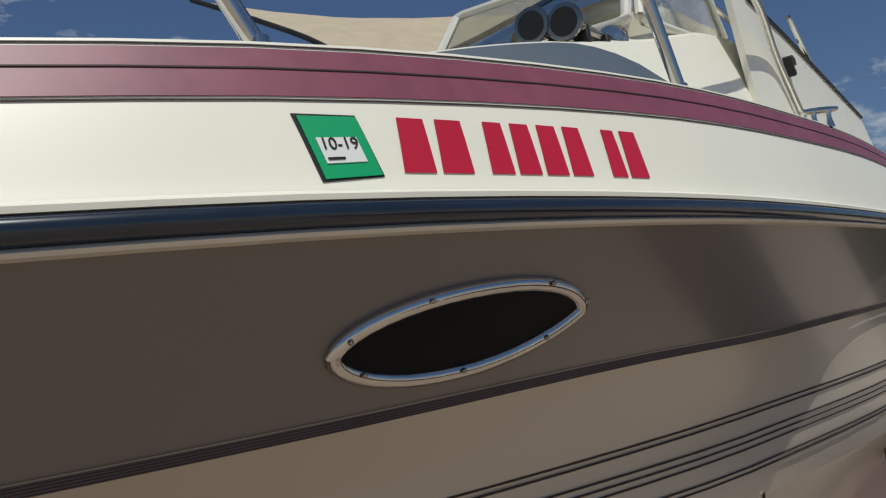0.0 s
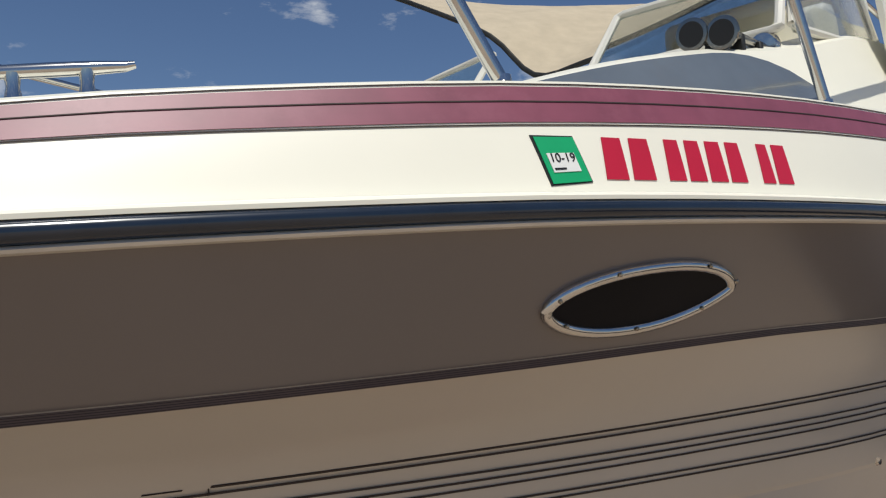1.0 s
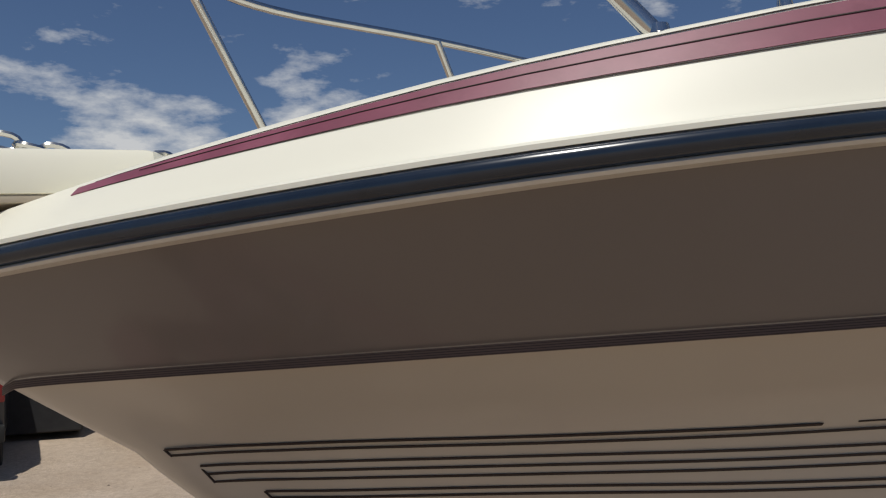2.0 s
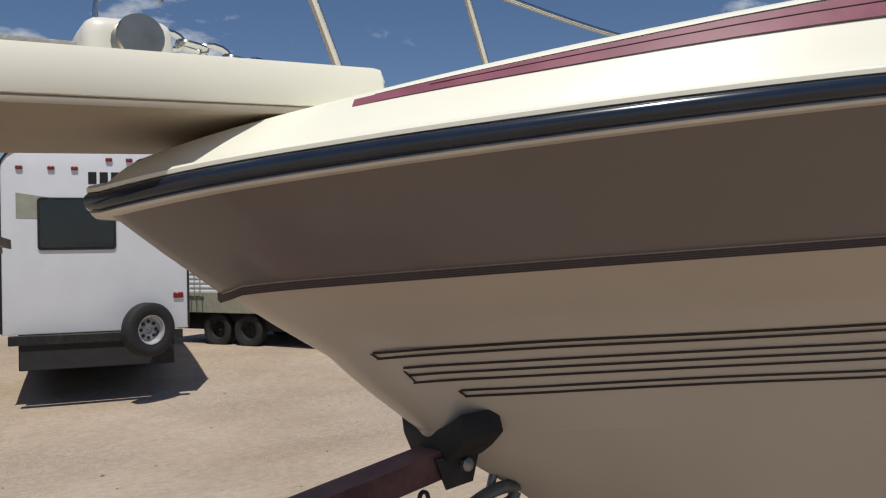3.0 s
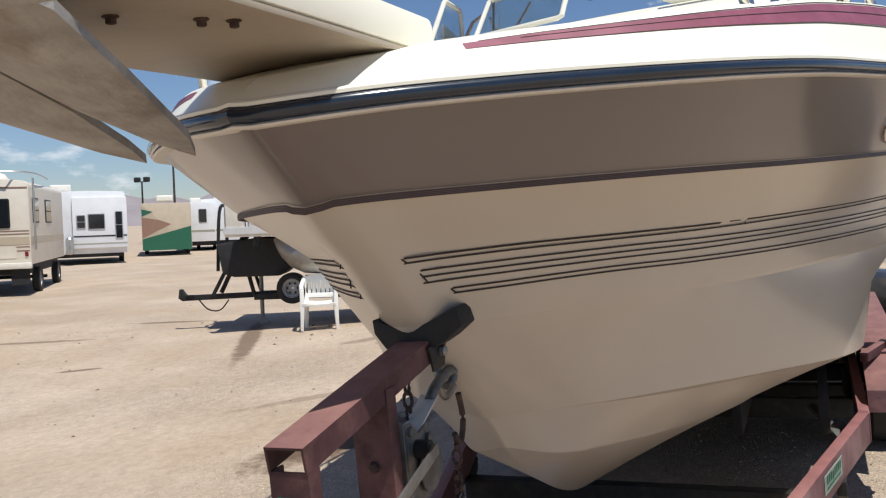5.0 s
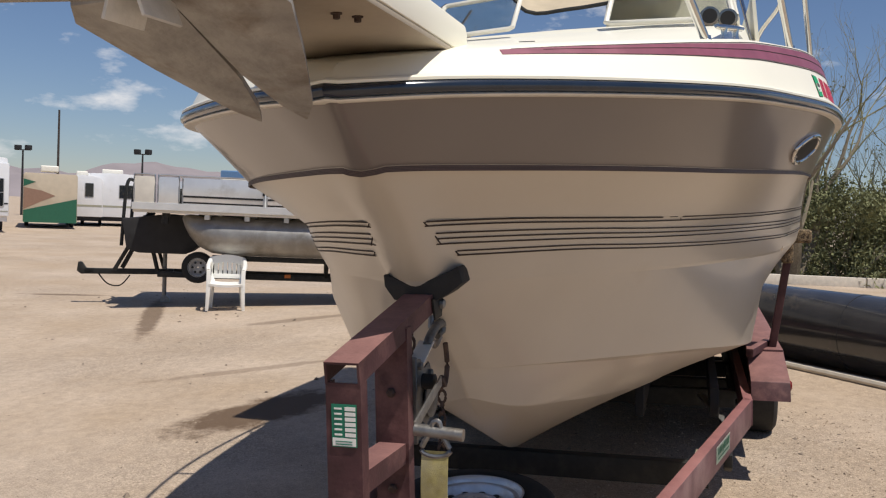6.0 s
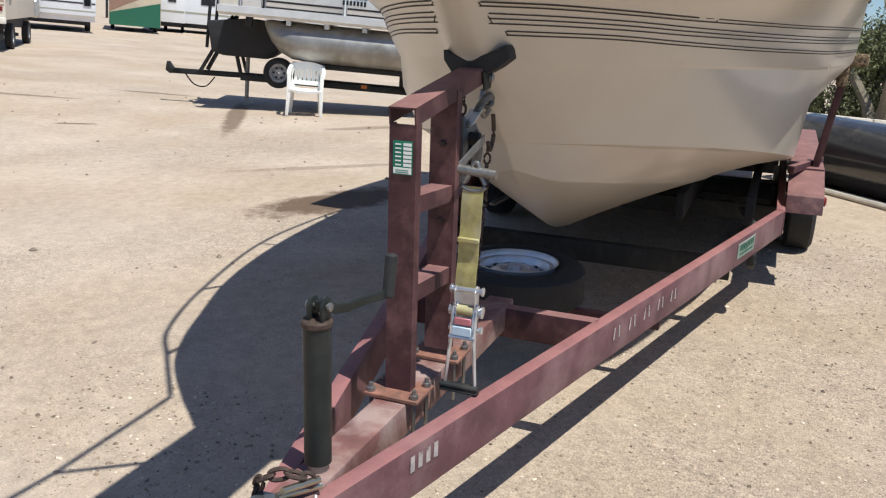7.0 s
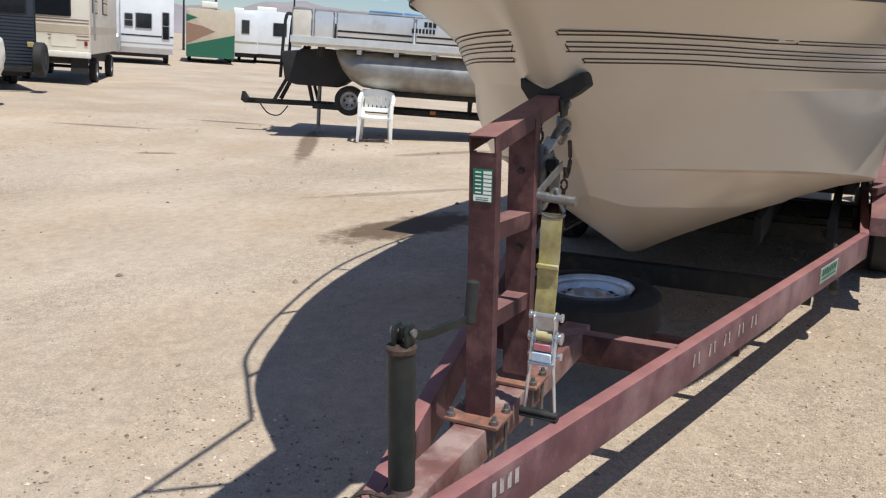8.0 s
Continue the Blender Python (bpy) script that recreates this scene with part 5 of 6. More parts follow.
for s in (-1, 1):
    y0, y1 = sorted((s * 1.045, s * 1.26))
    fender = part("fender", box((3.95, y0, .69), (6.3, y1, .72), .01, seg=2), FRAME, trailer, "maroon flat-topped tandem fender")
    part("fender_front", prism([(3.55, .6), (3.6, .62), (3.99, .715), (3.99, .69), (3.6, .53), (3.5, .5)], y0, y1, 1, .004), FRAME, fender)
    part("fender_step", box((3.58, y0, .52), (3.76, y1, .61), .01, seg=2), FRAME, fender, "faded maroon step, its sunlit top painted paler")
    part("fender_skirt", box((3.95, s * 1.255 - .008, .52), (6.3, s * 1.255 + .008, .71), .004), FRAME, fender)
    part("side_marker", lathe([(0, .03), (.012, .03), (.018, .02)], (3.66, s * 1.262, .56), (0, s, 0), sides=16), REDLENS, fender, "round red marker lens")
    for x in (4.75, 5.55):
        wheel = part("wheel_hub", lathe([(-.06, .06), (.06, .06), (.08, .03)], (x, s * 1.18, .33), (0, s, 0), sides=16), GALV, trailer)
        tyre((x, s * 1.18, .33), (0, s, 0), .335, .19, .2, wheel)
        rim((x, s * 1.18, .33), (0, -s, 0), .195, .16, wheel, SILVER)
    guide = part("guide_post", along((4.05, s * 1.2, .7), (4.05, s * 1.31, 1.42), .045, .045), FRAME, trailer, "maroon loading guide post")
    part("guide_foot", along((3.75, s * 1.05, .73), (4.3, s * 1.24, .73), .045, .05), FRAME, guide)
    part("guide_pad", box((3.97, s * 1.33 - .09, 1.38), (4.1, s * 1.33 + .08, 1.46), .018, seg=3), CARPET, guide, "matted brown carpet pad")
    part("guide_pad", box((3.955, s * 1.28 - .034, 1.255), (4.03, s * 1.28 + .034, 1.44), .018, seg=3), CARPET, guide, "matted brown carpet pad")

# ---- yard vehicles: x across the rear from its left corner, y forward, z up ----
def outline_body(W, z0, z1, arch, r=.12):
    pts = [(0, z0), (0, z1 - r)]
    for k in range(1, 5):
        a = math.pi - k * math.pi / 8
        pts.append((r + r * math.cos(a), z1 - r + r * math.sin(a)))
    for k in range(1, 8):
        f = k / 8
        pts.append((r + (W - 2 * r) * f, z1 + arch * math.sin(math.pi * f)))
    for k in range(0, 5):
        a = math.pi / 2 - k * math.pi / 8
        pts.append((W - r + r * math.cos(a), z1 - r + r * math.sin(a)))
    return pts + [(W, z0)]


def ribbed_body(W, L, z0, z1, pitch=.095, depth=.014, r=.08):
    """A box whose skin is pressed into level ribs."""
    plan = []
    for cx, cy, a0 in ((r, r, 180), (W - r, r, 270), (W - r, L - r, 0), (r, L - r, 90)):
        for k in range(4):
            a = radians(a0 + 30 * k)
            plan.append((cx, cy, math.cos(a), math.sin(a)))
    plan.append(plan[0])
    rows = []
    n = int((z1 - z0) / pitch)
    for i in range(n):
        z = z0 + i * pitch
        for f, o in ((0, 0), (.12, .5), (.55, 1), (.8, .8), (.97, 0)):
            rows.append([Vector((cx + c * (r + depth * o), cy + s2 * (r + depth * o), z + pitch * f)) for cx, cy, c, s2 in plan])
    b = sheet(rows)
    for z, zz in ((z0, z0), (z1, rows[-1][0].z)):
        b.faces.new([b.verts.new((cx + c * r, cy + s2 * r, zz)) for cx, cy, c, s2 in plan[:-1]])
    return b


def panel(face, a0, a1, z0, z1, W, L, out=.012, r=.04, grow=0.0):
    """A rounded plate on one face: rear, left or right; a0 to a1 along it."""
    a0, a1, z0, z1 = a0 - grow, a1 + grow, z0 - grow, z1 + grow
    pts = []
    for cx, cz, s0 in ((a0 + r, z0 + r, 180), (a1 - r, z0 + r, 270), (a1 - r, z1 - r, 0), (a0 + r, z1 - r, 90)):
        for k in range(4):
            t = radians(s0 + 30 * k)
            pts.append((cx + r * math.cos(t), cz + r * math.sin(t)))
    if face == "rear":
        return prism(pts, -out, .03, 1)
    if face == "left":
        return prism(pts, -out, .03, 0)
    return prism(pts, W - .03, W + out, 0)


# Pale grey for the upper half of a split window.
PALEPANE = material("pale_grey_pane", (.26, .27, .28), .15, coat=.4, var=.08)


def rv_window(rv, face, a0, a1, z0, z1, W, L, split=True, out=.02, frame_mat=None, upper=None):
    fr = part("window", panel(face, a0, a1, z0, z1, W, L, out, .05, .035), frame_mat or ALU, rv)
    zm = (z0 + z1) / 2
    for lo, hi in (((z0, zm - .015), (zm + .015, z1)) if split else ((z0, z1),)):
        part("pane", panel(face, a0, a1, lo, hi, W, L, out + .006, .04), upper if upper and lo > zm else WINDOW, fr, "dark reflecting glass")
    return fr


def rv_wheels(rv, W, L, ys, R=.35, mat=None):
    for y in ys:
        for x, ax2 in ((.14, -1), (W - .14, 1)):
            t = tyre((x, y, R), (ax2, 0, 0), R, .2, .2, rv)
            rim((x, y, R), (-ax2, 0, 0), .2, .16, t, mat or SILVER, 6)


def rv(name, x, y, yaw, W, L, z0, z1, mat, label, category="trailer", arch=.0, ribs=False, wheels=(), corner=.12):
    ob = thing(name, pose(x, y, ground_z(x, y), 0, 0, yaw), label, category, "vehicles stored in the yard")
    if ribs:
        part("body", ribbed_body(W, L, z0, z1), mat, ob, "ribbed aluminium skin")
        part("roof", prism([(-.02, z1 - .03), (W + .02, z1 - .03), (W + .02, z1 + .02), (W * .75, z1 + .06 + arch), (W * .25, z1 + .06 + arch), (-.02, z1 + .02)], -.02, L + .02, 1, .01), mat, ob)
    else:
        part("body", prism(outline_body(W, z0, z1, arch, corner), 0, L, 1, .02), mat, ob)
    part("chassis", box((.2, .1, .34), (W - .2, L - .1, z0 + .01), .01), UNDER, ob, "dark steel underbody")
    part("axle", tube([(.1, L * .5, .35), (W - .1, L * .5, .35)], .05), UNDER, ob)
    # Rims of a ribbed body take the dark underbody colour, standing in for shade.
    rv_wheels(ob, W, L, wheels or (L * .45, L * .6), mat=UNDER if ribs else None)
    return ob


def roof_box(ob, x0, y0, x1, y1, z, h, mat, name="roof_vent"):
    part(name, box((x0, y0, z), (x1, y1, z + h), min(.08, h * .4), seg=3), mat, ob)


def raise_body(ob, h):
    """The body stands that much higher on its wheels."""
    for c in ob.children:
        if c.name.split(".")[0] not in ("tyre", "axle"):
            c.location.z += h


# white trailer with a dark brand graphic drawn as bars
W = 2.45
A = rv("travel_trailer", 1.05, 11.61, -12, W, 6.5, .85, 3.42, RVWHITE, "white travel trailer with arched roof and rear spare wheel", arch=.24, wheels=(3.2, 4.1), corner=.3)
part("edge_trim", tube([(p[0], -.006, p[1]) for p in outline_body(W, .87, 3.42, .24, .3)], .016, sides=6), BLACKPAINT, A, "black edge trim")
for x in (1.35, 1.62, 1.9, 2.33, .9, .6, .2):
    part("clearance_lamp", box((x, -.03, 3.25 if 1 < x < 2 else 3.12), (x + .09, .01, 3.3 if 1 < x < 2 else 3.17), .01), REDLENS, A, "small dark red lamp")
for k in range(6):
    part("brand_bar", box((1.12 + k * .15, -.006, 2.93), (1.23 + k * .15, .004, 3.1), .004), BLACKP, A, "dark bar of the maker's lettering")
for k in range(5):
    part("brand_bar", box((1.22 + k * .17, -.006, 2.82), (1.26 + k * .17, .004, 2.88), .002), SKIRT, A)
part("graphic", prism([(.2, 2.45), (.2, 2.8), (1.4, 2.62), (2.0, 2.48), (2.05, 2.4), (1.95, 2.38), (1.3, 2.43)], -.005, .004, 1), SKIRT, A, "grey swoosh graphic")
rv_window(A, "rear", .5, 1.44, 2.04, 2.7, W, 6.5, False, .02, BLACKPAINT)
part("tail_lamp", box((2.24, -.03, 1.29), (2.38, .01, 1.37), .01), REDLENS, A, "red tail lamp")
part("bumper", box((.1, -.22, .72), (W - .1, -.12, .85), .01), BLACKPAINT, A)
sp = tyre((1.88, -.3, 1.06), (.5, -.866, 0), .38, .2, .2, A)
rim((1.88, -.3, 1.06), (-.5, .866, 0), .2, .17, sp, SILVER, 8)
raise_body(A, .19)

# white trailer with a dark underside, and a dark van before it
W, L = 2.45, 7
H = rv("travel_trailer", -2.0, 13.3, 0, W, L, 1.12, 3.5, RVWHITE, "white travel trailer with a dark underside and black-framed window", arch=.1)
# Black box put in for the shade under the body.
part("skirt", box((.02, .03, .1), (W - .02, L - .03, 1.14), .02), UNDER, H, "black box standing in for the shaded underside")
rv_window(H, "rear", .7, 1.6, 1.6, 2.3, W, L, False, .02, BLACKPAINT)
for x in (1.78, 1.95):
    part("trim_strip", box((x, -.012, 1.15), (x + .07, .004, 3.3), .003), BLACKP, H, "black trim strip")
VAN = material("dark_van_paint", (.014, .016, .022), .3, coat=.5, var=.1)
W, L = 2.0, 5.2
van = rv("cargo_van", -2.55, 11.05, 2, W, L, .5, 2.3, VAN, "dark navy van with a pale rear ladder and white roof", "van", arch=.03, wheels=(1.0, 4.1), corner=.16)
part("roof_top", prism(outline_body(W - .12, 2.28, 2.62, .04, .14), .1, L - .6, 1, .02), RVWHITE, van, "white raised roof").location.x = .06
rv_window(van, "rear", .25, .95, 1.45, 2.1, W, L, False, .015, BLACKPAINT)
rv_window(van, "rear", 1.05, 1.75, 1.45, 2.1, W, L, False, .015, BLACKPAINT)
part("bumper", box((-.02, -.2, .5), (W + .02, -.02, .72), .03, seg=2), BLACKPAINT, van)
part("tail_lamp", box((W - .14, -.03, 1.0), (W + .01, .05, 1.4), .02, seg=2), REDLENS, van, "red tail lamp")
for x in (1.42, 1.86):
    part("ladder_rail", tube(bend([(x, .05, 2.4), (x, -.1, 2.36), (x, -.12, 2.2), (x, -.12, .75), (x, -.02, .7)], 4), .016, sides=8), ALU, van, "pale ladder rail")
for k in range(5):
    part("ladder_rung", tube([(1.42, -.12, .85 + k * .34), (1.86, -.12, .85 + k * .34)], .014, sides=8), ALU, van)

# ribbed camper
W, L = 2.4, 4.6
B = rv("travel_trailer", 7.03, 12.84, 30, W, L, .7, 2.97, RVWHITE, "white camper with ribbed aluminium siding and olive skirt", ribs=True, wheels=(2.5, 3.3))
part("skirt", box((-.022, .03, .7), (W + .022, L - .03, 1.12), .01), SKIRT, B, "olive grey lower panel")
rv_window(B, "left", 1.1, 1.98, 1.82, 2.34, W, L, upper=PALEPANE)
rv_window(B, "rear", .78, 1.42, 1.86, 2.38, W, L, upper=PALEPANE)
part("hatch", panel("left", .1, .6, .98, 1.3, W, L, .03), PLASTIC, B, "white service hatch")
part("hatch_vent", panel("left", .28, .53, 1.12, 1.26, W, L, .036, .02), SKIRT, B)
part("filler_cap", lathe([(0, .06), (.03, .055)], (-.02, .82, 1.15), (-1, 0, 0), sides=14), PLASTIC, B)
part("hatch", panel("rear", .95, 1.8, .95, 1.25, W, L, .03), RVWHITE, B)
for x, z in ((.12, 1.46), (2.1, 1.5)):
    part("tail_lamp", box((x, -.06, z), (x + .12, 0, z + .1), .02, seg=2), REDLENS, B, "red tail lamp")
part("clearance_lamp", box((1.0, -.04, 2.78), (1.3, .0, 2.83), .01), REDLENS, B)
for x in (1.98, 2.26):
    part("ladder_rail", tube(bend([(x, .1, 3.1), (x, -.12, 3.06), (x, -.14, 2.88), (x, -.14, .85)], 4), .014, sides=8), ALU, B, "aluminium ladder rail")
for k in range(7):
    part("ladder_rung", tube([(1.98, -.14, .95 + k * .31), (2.26, -.14, .95 + k * .31)], .012, sides=8), ALU, B)


def cloth_cover(c, r):
    b = bmesh.new()
    bmesh.ops.create_icosphere(b, subdivisions=3, radius=1)
    for v in b.verts:
        n = noise.noise(v.co * 2.2 + Vector((4, 1, 7)))
        v.co = Vector((v.co.x * r * (1 + .12 * n), v.co.y * r * .42 * (1 + .3 * n), v.co.z * r * 1.05 * (1 + .12 * n) - (.12 * r if v.co.z < -.4 else 0))) + Vector(c)
    return b


part("spare_cover", cloth_cover((1.85, -.28, 1.0), .36), PLASTIC, B, "crumpled cream cloth spare cover")
roof_box(B, .5, 2.3, 1.2, 3.2, 3.03, .2, BLACKPAINT, "air_conditioner")
roof_box(B, .8, 1.0, 1.3, 1.5, 3.02, .12, PLASTIC)
part("bumper", box((.1, -.2, .62), (W - .1, -.1, .72), .01), UNDER, B)
for k in range(5):
    part("rack_bar", tube([(-.2, 3.5 + k * .15, 1.0), (-.2, 3.5 + k * .15, 1.55)], .012, sides=6), ALU, B)
for z in (1.05, 1.5):
    part("rack_bar", tube([(-.2, 3.45, z), (-.2, 4.15, z)], .014, sides=6), ALU, B)

# dark camper
W, L = 2.4, 6.0
C = rv("travel_trailer", 9.8, 17.4, -30, W, L, .55, 3.12, RVGREY, "dark grey camper with ribbed rear and arched roof", arch=.14, ribs=False, wheels=(2.6, 3.5))
for k in range(15):
    part("rib", box((.04, -.012, .62 + k * .075), (W - .04, .004, .67 + k * .075), .003), RVGREY, C)
rv_window(C, "rear", .85, 2.2, 1.75, 2.52, W, L, False, .02, BLACKPAINT)
for k in range(5):
    part("brand_bar", box((1.1 + k * .17, -.006, 2.78), (1.2 + k * .17, .004, 2.86), .003), FADED, C, "pale bar of the maker's lettering")
part("edge_trim", tube([(p[0], -.004, p[1]) for p in outline_body(W, .57, 3.12, .14)], .015, sides=6), BLACKPAINT, C)
sp = tyre((2.44, -.3, .75), (.93, -.37, 0), .38, .2, .22, C)
part("hub_cover", lathe([(-.02, .21), (.02, .205), (.04, .15), (.045, .05)], (2.5, -.325, .75), (.93, -.37, 0)), RUBBER, sp)
part("bumper", box((.1, -.3, .45), (W - .1, -.2, .56), .01), BLACKPAINT, C)
part("tail_lamp", box((.9, -.03, 1.25), (1.05, 0, 1.5), .02), REDLENS, C)
part("number_plate", box((2.22, -.03, 1.0), (2.36, 0, 1.12), .01), STRAP, C, "yellow plate")

# cream motorhome
W, L = 2.1, 6.2
D = rv("motorhome", 13.66, 19.52, -50, W, L, .62, 2.82, RVCREAM, "cream motorhome with brown stripes and black rear window", "motorhome", arch=.06, wheels=(1.7, 5.2), corner=.16)
rv_window(D, "rear", .55, 1.6, 1.62, 2.32, W, L, False, .02, BLACKPAINT)
rv_window(D, "right", .5, 1.35, 1.75, 2.35, W, L, True, .02, BLACKPAINT)
rv_window(D, "right", 2.6, 3.6, 1.75, 2.35, W, L, True, .02, BLACKPAINT)
part("stripe", box((.03, -.008, 1.15), (W - .03, .004, 1.36), .002), RVTAN, D, "tan stripe")
part("stripe", box((.03, -.008, 2.62), (W - .03, .004, 2.66), .002), RVBROWN, D)
part("stripe", box((W - .004, .03, 1.15), (W + .008, L - .03, 1.36), .002), RVTAN, D)
part("hatch", panel("rear", .5, 1.05, .8, 1.1, W, L, .015), RVCREAM, D)
part("hatch", panel("rear", 1.12, 1.75, .8, 1.1, W, L, .015), RVCREAM, D)
part("bumper", box((-.02, -.16, .52), (W + .02, -.02, .68), .03, seg=2), PLASTIC, D)
part("mud_flap", box((1.6, -.05, .1), (2.05, -.02, .55), .005), UNDER, D)
part("tail_lamp", box((1.95, -.03, .84), (2.03, 0, .96), .01), REDLENS, D)
part("roof_dome", lathe([(0, .4), (.08, .4), (.2, .32), (.27, .12), (.28, .02)], (1.0, 1.4, 2.86), (0, 0, 1), sides=24), PLASTIC, D, "white roof dome")
part("roof_rack", tube(bend([(.1, .1, 2.95), (.1, .1, 3.05), (2.0, .1, 3.05), (2.0, 4, 3.05)], 4), .02, sides=6), ALU, D)
for x in (2.05, 2.22):
    part("ladder_rail", tube([(W + .08, .35 if x > 2.1 else .15, 1.0), (W + .08, .35 if x > 2.1 else .15, 2.9)], .013, sides=6), ALU, D)
for z in (.98, 1.08, 1.42, 1.5):
    part("stripe", box((.03, -.008, z), (W - .03, .004, z + .025), .002), RVBROWN, D)
raise_body(D, .2)

# far row
W, L = 3.4, 7
E = rv("fifth_wheel_trailer", 27.17, 30.96, -44, W, L, .5, 3.35, RVWHITE, "white trailer with slide-out and dark small windows", arch=.05)
rv_window(E, "rear", 1.3, 1.62, 1.7, 2.25, W, L, True)
rv_window(E, "rear", 1.75, 2.4, 1.7, 2.25, W, L, False)
rv_window(E, "rear", 2.95, 3.2, 1.15, 2.3, W, L, True)
part("slide_out", box((1.1, -.22, .75), (3.45, .02, 3.1), .04, seg=2), RVWHITE, E)
rv_window(E, "rear", 1.3, 1.62, 1.7, 2.25, W, L, True, .25)
rv_window(E, "rear", 1.78, 2.45, 1.65, 2.3, W, L, False, .25)
rv_window(E, "rear", 2.95, 3.22, 1.2, 2.4, W, L, True, .25)
part("stripe", box((1.12, -.235, 1.28), (3.42, -.215, 1.34), .002), BLACKP, E)
part("stripe", box((1.12, -.235, .95), (3.42, -.215, .99), .002), SKIRT, E)
roof_box(E, .2, .6, 1.1, 1.5, 3.4, .32, PLASTIC, "air_conditioner")
part("propane_tank", lathe([(0, .1), (.1, .18), (.7, .18), (.8, .1)], (.95, -.35, .5), (0, 0, 1)), ALU, E)
W, L = 2.62, 8
Fv = rv("travel_trailer", 35.22, 32.85, -48.6, W, L, .35, 2.92, RVTAN, "tan and green folding-front trailer with brown graphic", arch=.0)
part("graphic", prism([(.02, .32), (W - .02, .32), (W - .02, 1.62), (.02, .95)], -.012, .004, 1), RVGREEN, Fv, "dark green lower panel")
part("graphic", prism([(.02, 1.0), (.9, 1.45), (1.55, 1.75), (.9, 2.0), (.02, 2.15)], -.01, .004, 1), RVBROWN, Fv, "brown painted wedge")
part("graphic", prism([(.02, 2.2), (.6, 2.45), (.02, 2.6)], -.01, .004, 1), RVGREEN, Fv)
roof_box(Fv, .8, 1, 1.7, 2, 3.02, .35, PLASTIC, "air_conditioner")
for gx, gy, gw, gh, lab in ((41.0, 35.2, 2.2, 3.0, "far white trailer with pale grey front"), (42.9, 35.6, 4.2, 3.25, "far white trailer with rounded front cap"), (48.5, 31, 6, 3.2, "long white trailer far across the yard")):
    G = rv("travel_trailer", gx, gy, -52, gw, 7, .6, gh, RVWHITE, lab, arch=.08, corner=.3)
    rv_window(G, "rear", gw * .55, gw * .75, 1.8, 2.6, gw, 7, False)
    part("stripe", box((.05, -.012, 1.2), (gw - .05, .004, 1.32), .002), SKIRT, G)
    roof_box(G, gw * .3, 1, gw * .6, 2, gh + .05, .3, PLASTIC, "air_conditioner")

# ---- plastic chair ----
def build_chair():
    ob = thing("garden_chair", pose(9.95, 6.06, ground_z(9.95, 6.06), 0, 0, 118), "white moulded plastic garden chair with slatted back", "chair")
    part("seat", sheet([[Vector((-.25 + .5 * i / 6, -.23 + .46 * j / 6, .43 + .02 * abs(i / 3 - 1) ** 2 - .02 * (j < 6) - .03 * (j == 6))) for j in range(7)] for i in range(7)], .035), CHAIR, ob)
    for sx in (-1, 1):
        part("front_leg", prism([(sx * .245, 0), (sx * .29, 0), (sx * .285, .3), (sx * .285, .62), (sx * .225, .62), (sx * .22, .36)], .17, .22, 1, .008), CHAIR, ob)
        part("back_leg", tube([(sx * .24, -.3, 0), (sx * .22, -.22, .43), (sx * .24, -.27, .72)], [.03, .04, .04], sides=8), CHAIR, ob)
        part("armrest", tube(bend([(sx * .25, -.28, .76), (sx * .27, -.12, .7), (sx * .27, .08, .66), (sx * .255, .2, .61)], 4), .034, sides=8), CHAIR, ob)
    part("back_top", sheet([[Vector((-.265 + .53 * i / 10, -.27 - .04 * math.sin(math.pi * i / 10), z + .045 * math.sin(math.pi * i / 10))) for i in range(11)] for z in (.67, .79)], .032), CHAIR, ob)
    part("back_rail", along((-.21, -.25, .5), (.21, -.25, .5), .03, .07, .008), CHAIR, ob)
    for k in range(6):
        x = -.175 + .07 * k
        part("slat", box((x - .028, -.3, .48), (x + .028, -.278, .72), .005), CHAIR, ob)


build_chair()

# ---- pontoon boat on its trailer: x back from the coupler, y across ----
PT = pose(10.05, 8.83, ground_z(10.2, 8.4) - .03, 0, 0, math.degrees(math.atan2(-.91, .42)))
ptr = thing("pontoon_trailer", PT, "black steel pontoon trailer with a tall winch stand", "trailer", "vehicles stored in the yard")
for y in (-.35, .35):
    part("frame_rail", along((1.3, y, .56), (7.2, y, .56), .05, .09), BLACKPAINT, ptr)
part("tongue", along((.1, 0, .55), (1.5, 0, .58), .08, .09), BLACKPAINT, ptr)
part("coupler", prism([(-.02, .55), (.0, .7), (.05, .7), (.12, .6), (.25, .6), (.25, .52), (.05, .5)], -.04, .04, 1, .01), BLACKPAINT, ptr)
part("cable", tube(bend([(.3, .03, .52), (.45, .03, .35), (.65, .03, .33), (.8, .03, .5)], 5), .012, sides=6), BLACKPAINT, ptr)
part("jack", tube([(1.34, .1, .9), (1.34, .1, .1)], .035, sides=10), GALV, ptr)
part("jack_wheel", lathe([(-.04, .08), (.04, .08)], (1.36, .1, .09), (0, 1, 0), sides=14), GALV, ptr)
for y in (-.3, .3):
    part("winch_stand_leg", along((.62, y, .6), (1.12, y * .6, 1.55), .06, .06), BLACKPAINT, ptr)
    part("winch_stand_leg", along((1.3, y, .58), (1.05, y * .6, 1.5), .05, .05), BLACKPAINT, ptr)
part("winch_stand_hoop", tube(bend([(.72, -.3, 1.0), (.78, -.3, 1.96), (.86, -.15, 2.06), (.86, .15, 2.06), (.78, .3, 1.96), (.72, .3, 1.0)], 5), .028, sides=8), BLACKPAINT, ptr)
part("winch", box((.9, -.15, 1.0), (1.2, .15, 1.35), .03, seg=2), BLACKPAINT, ptr)
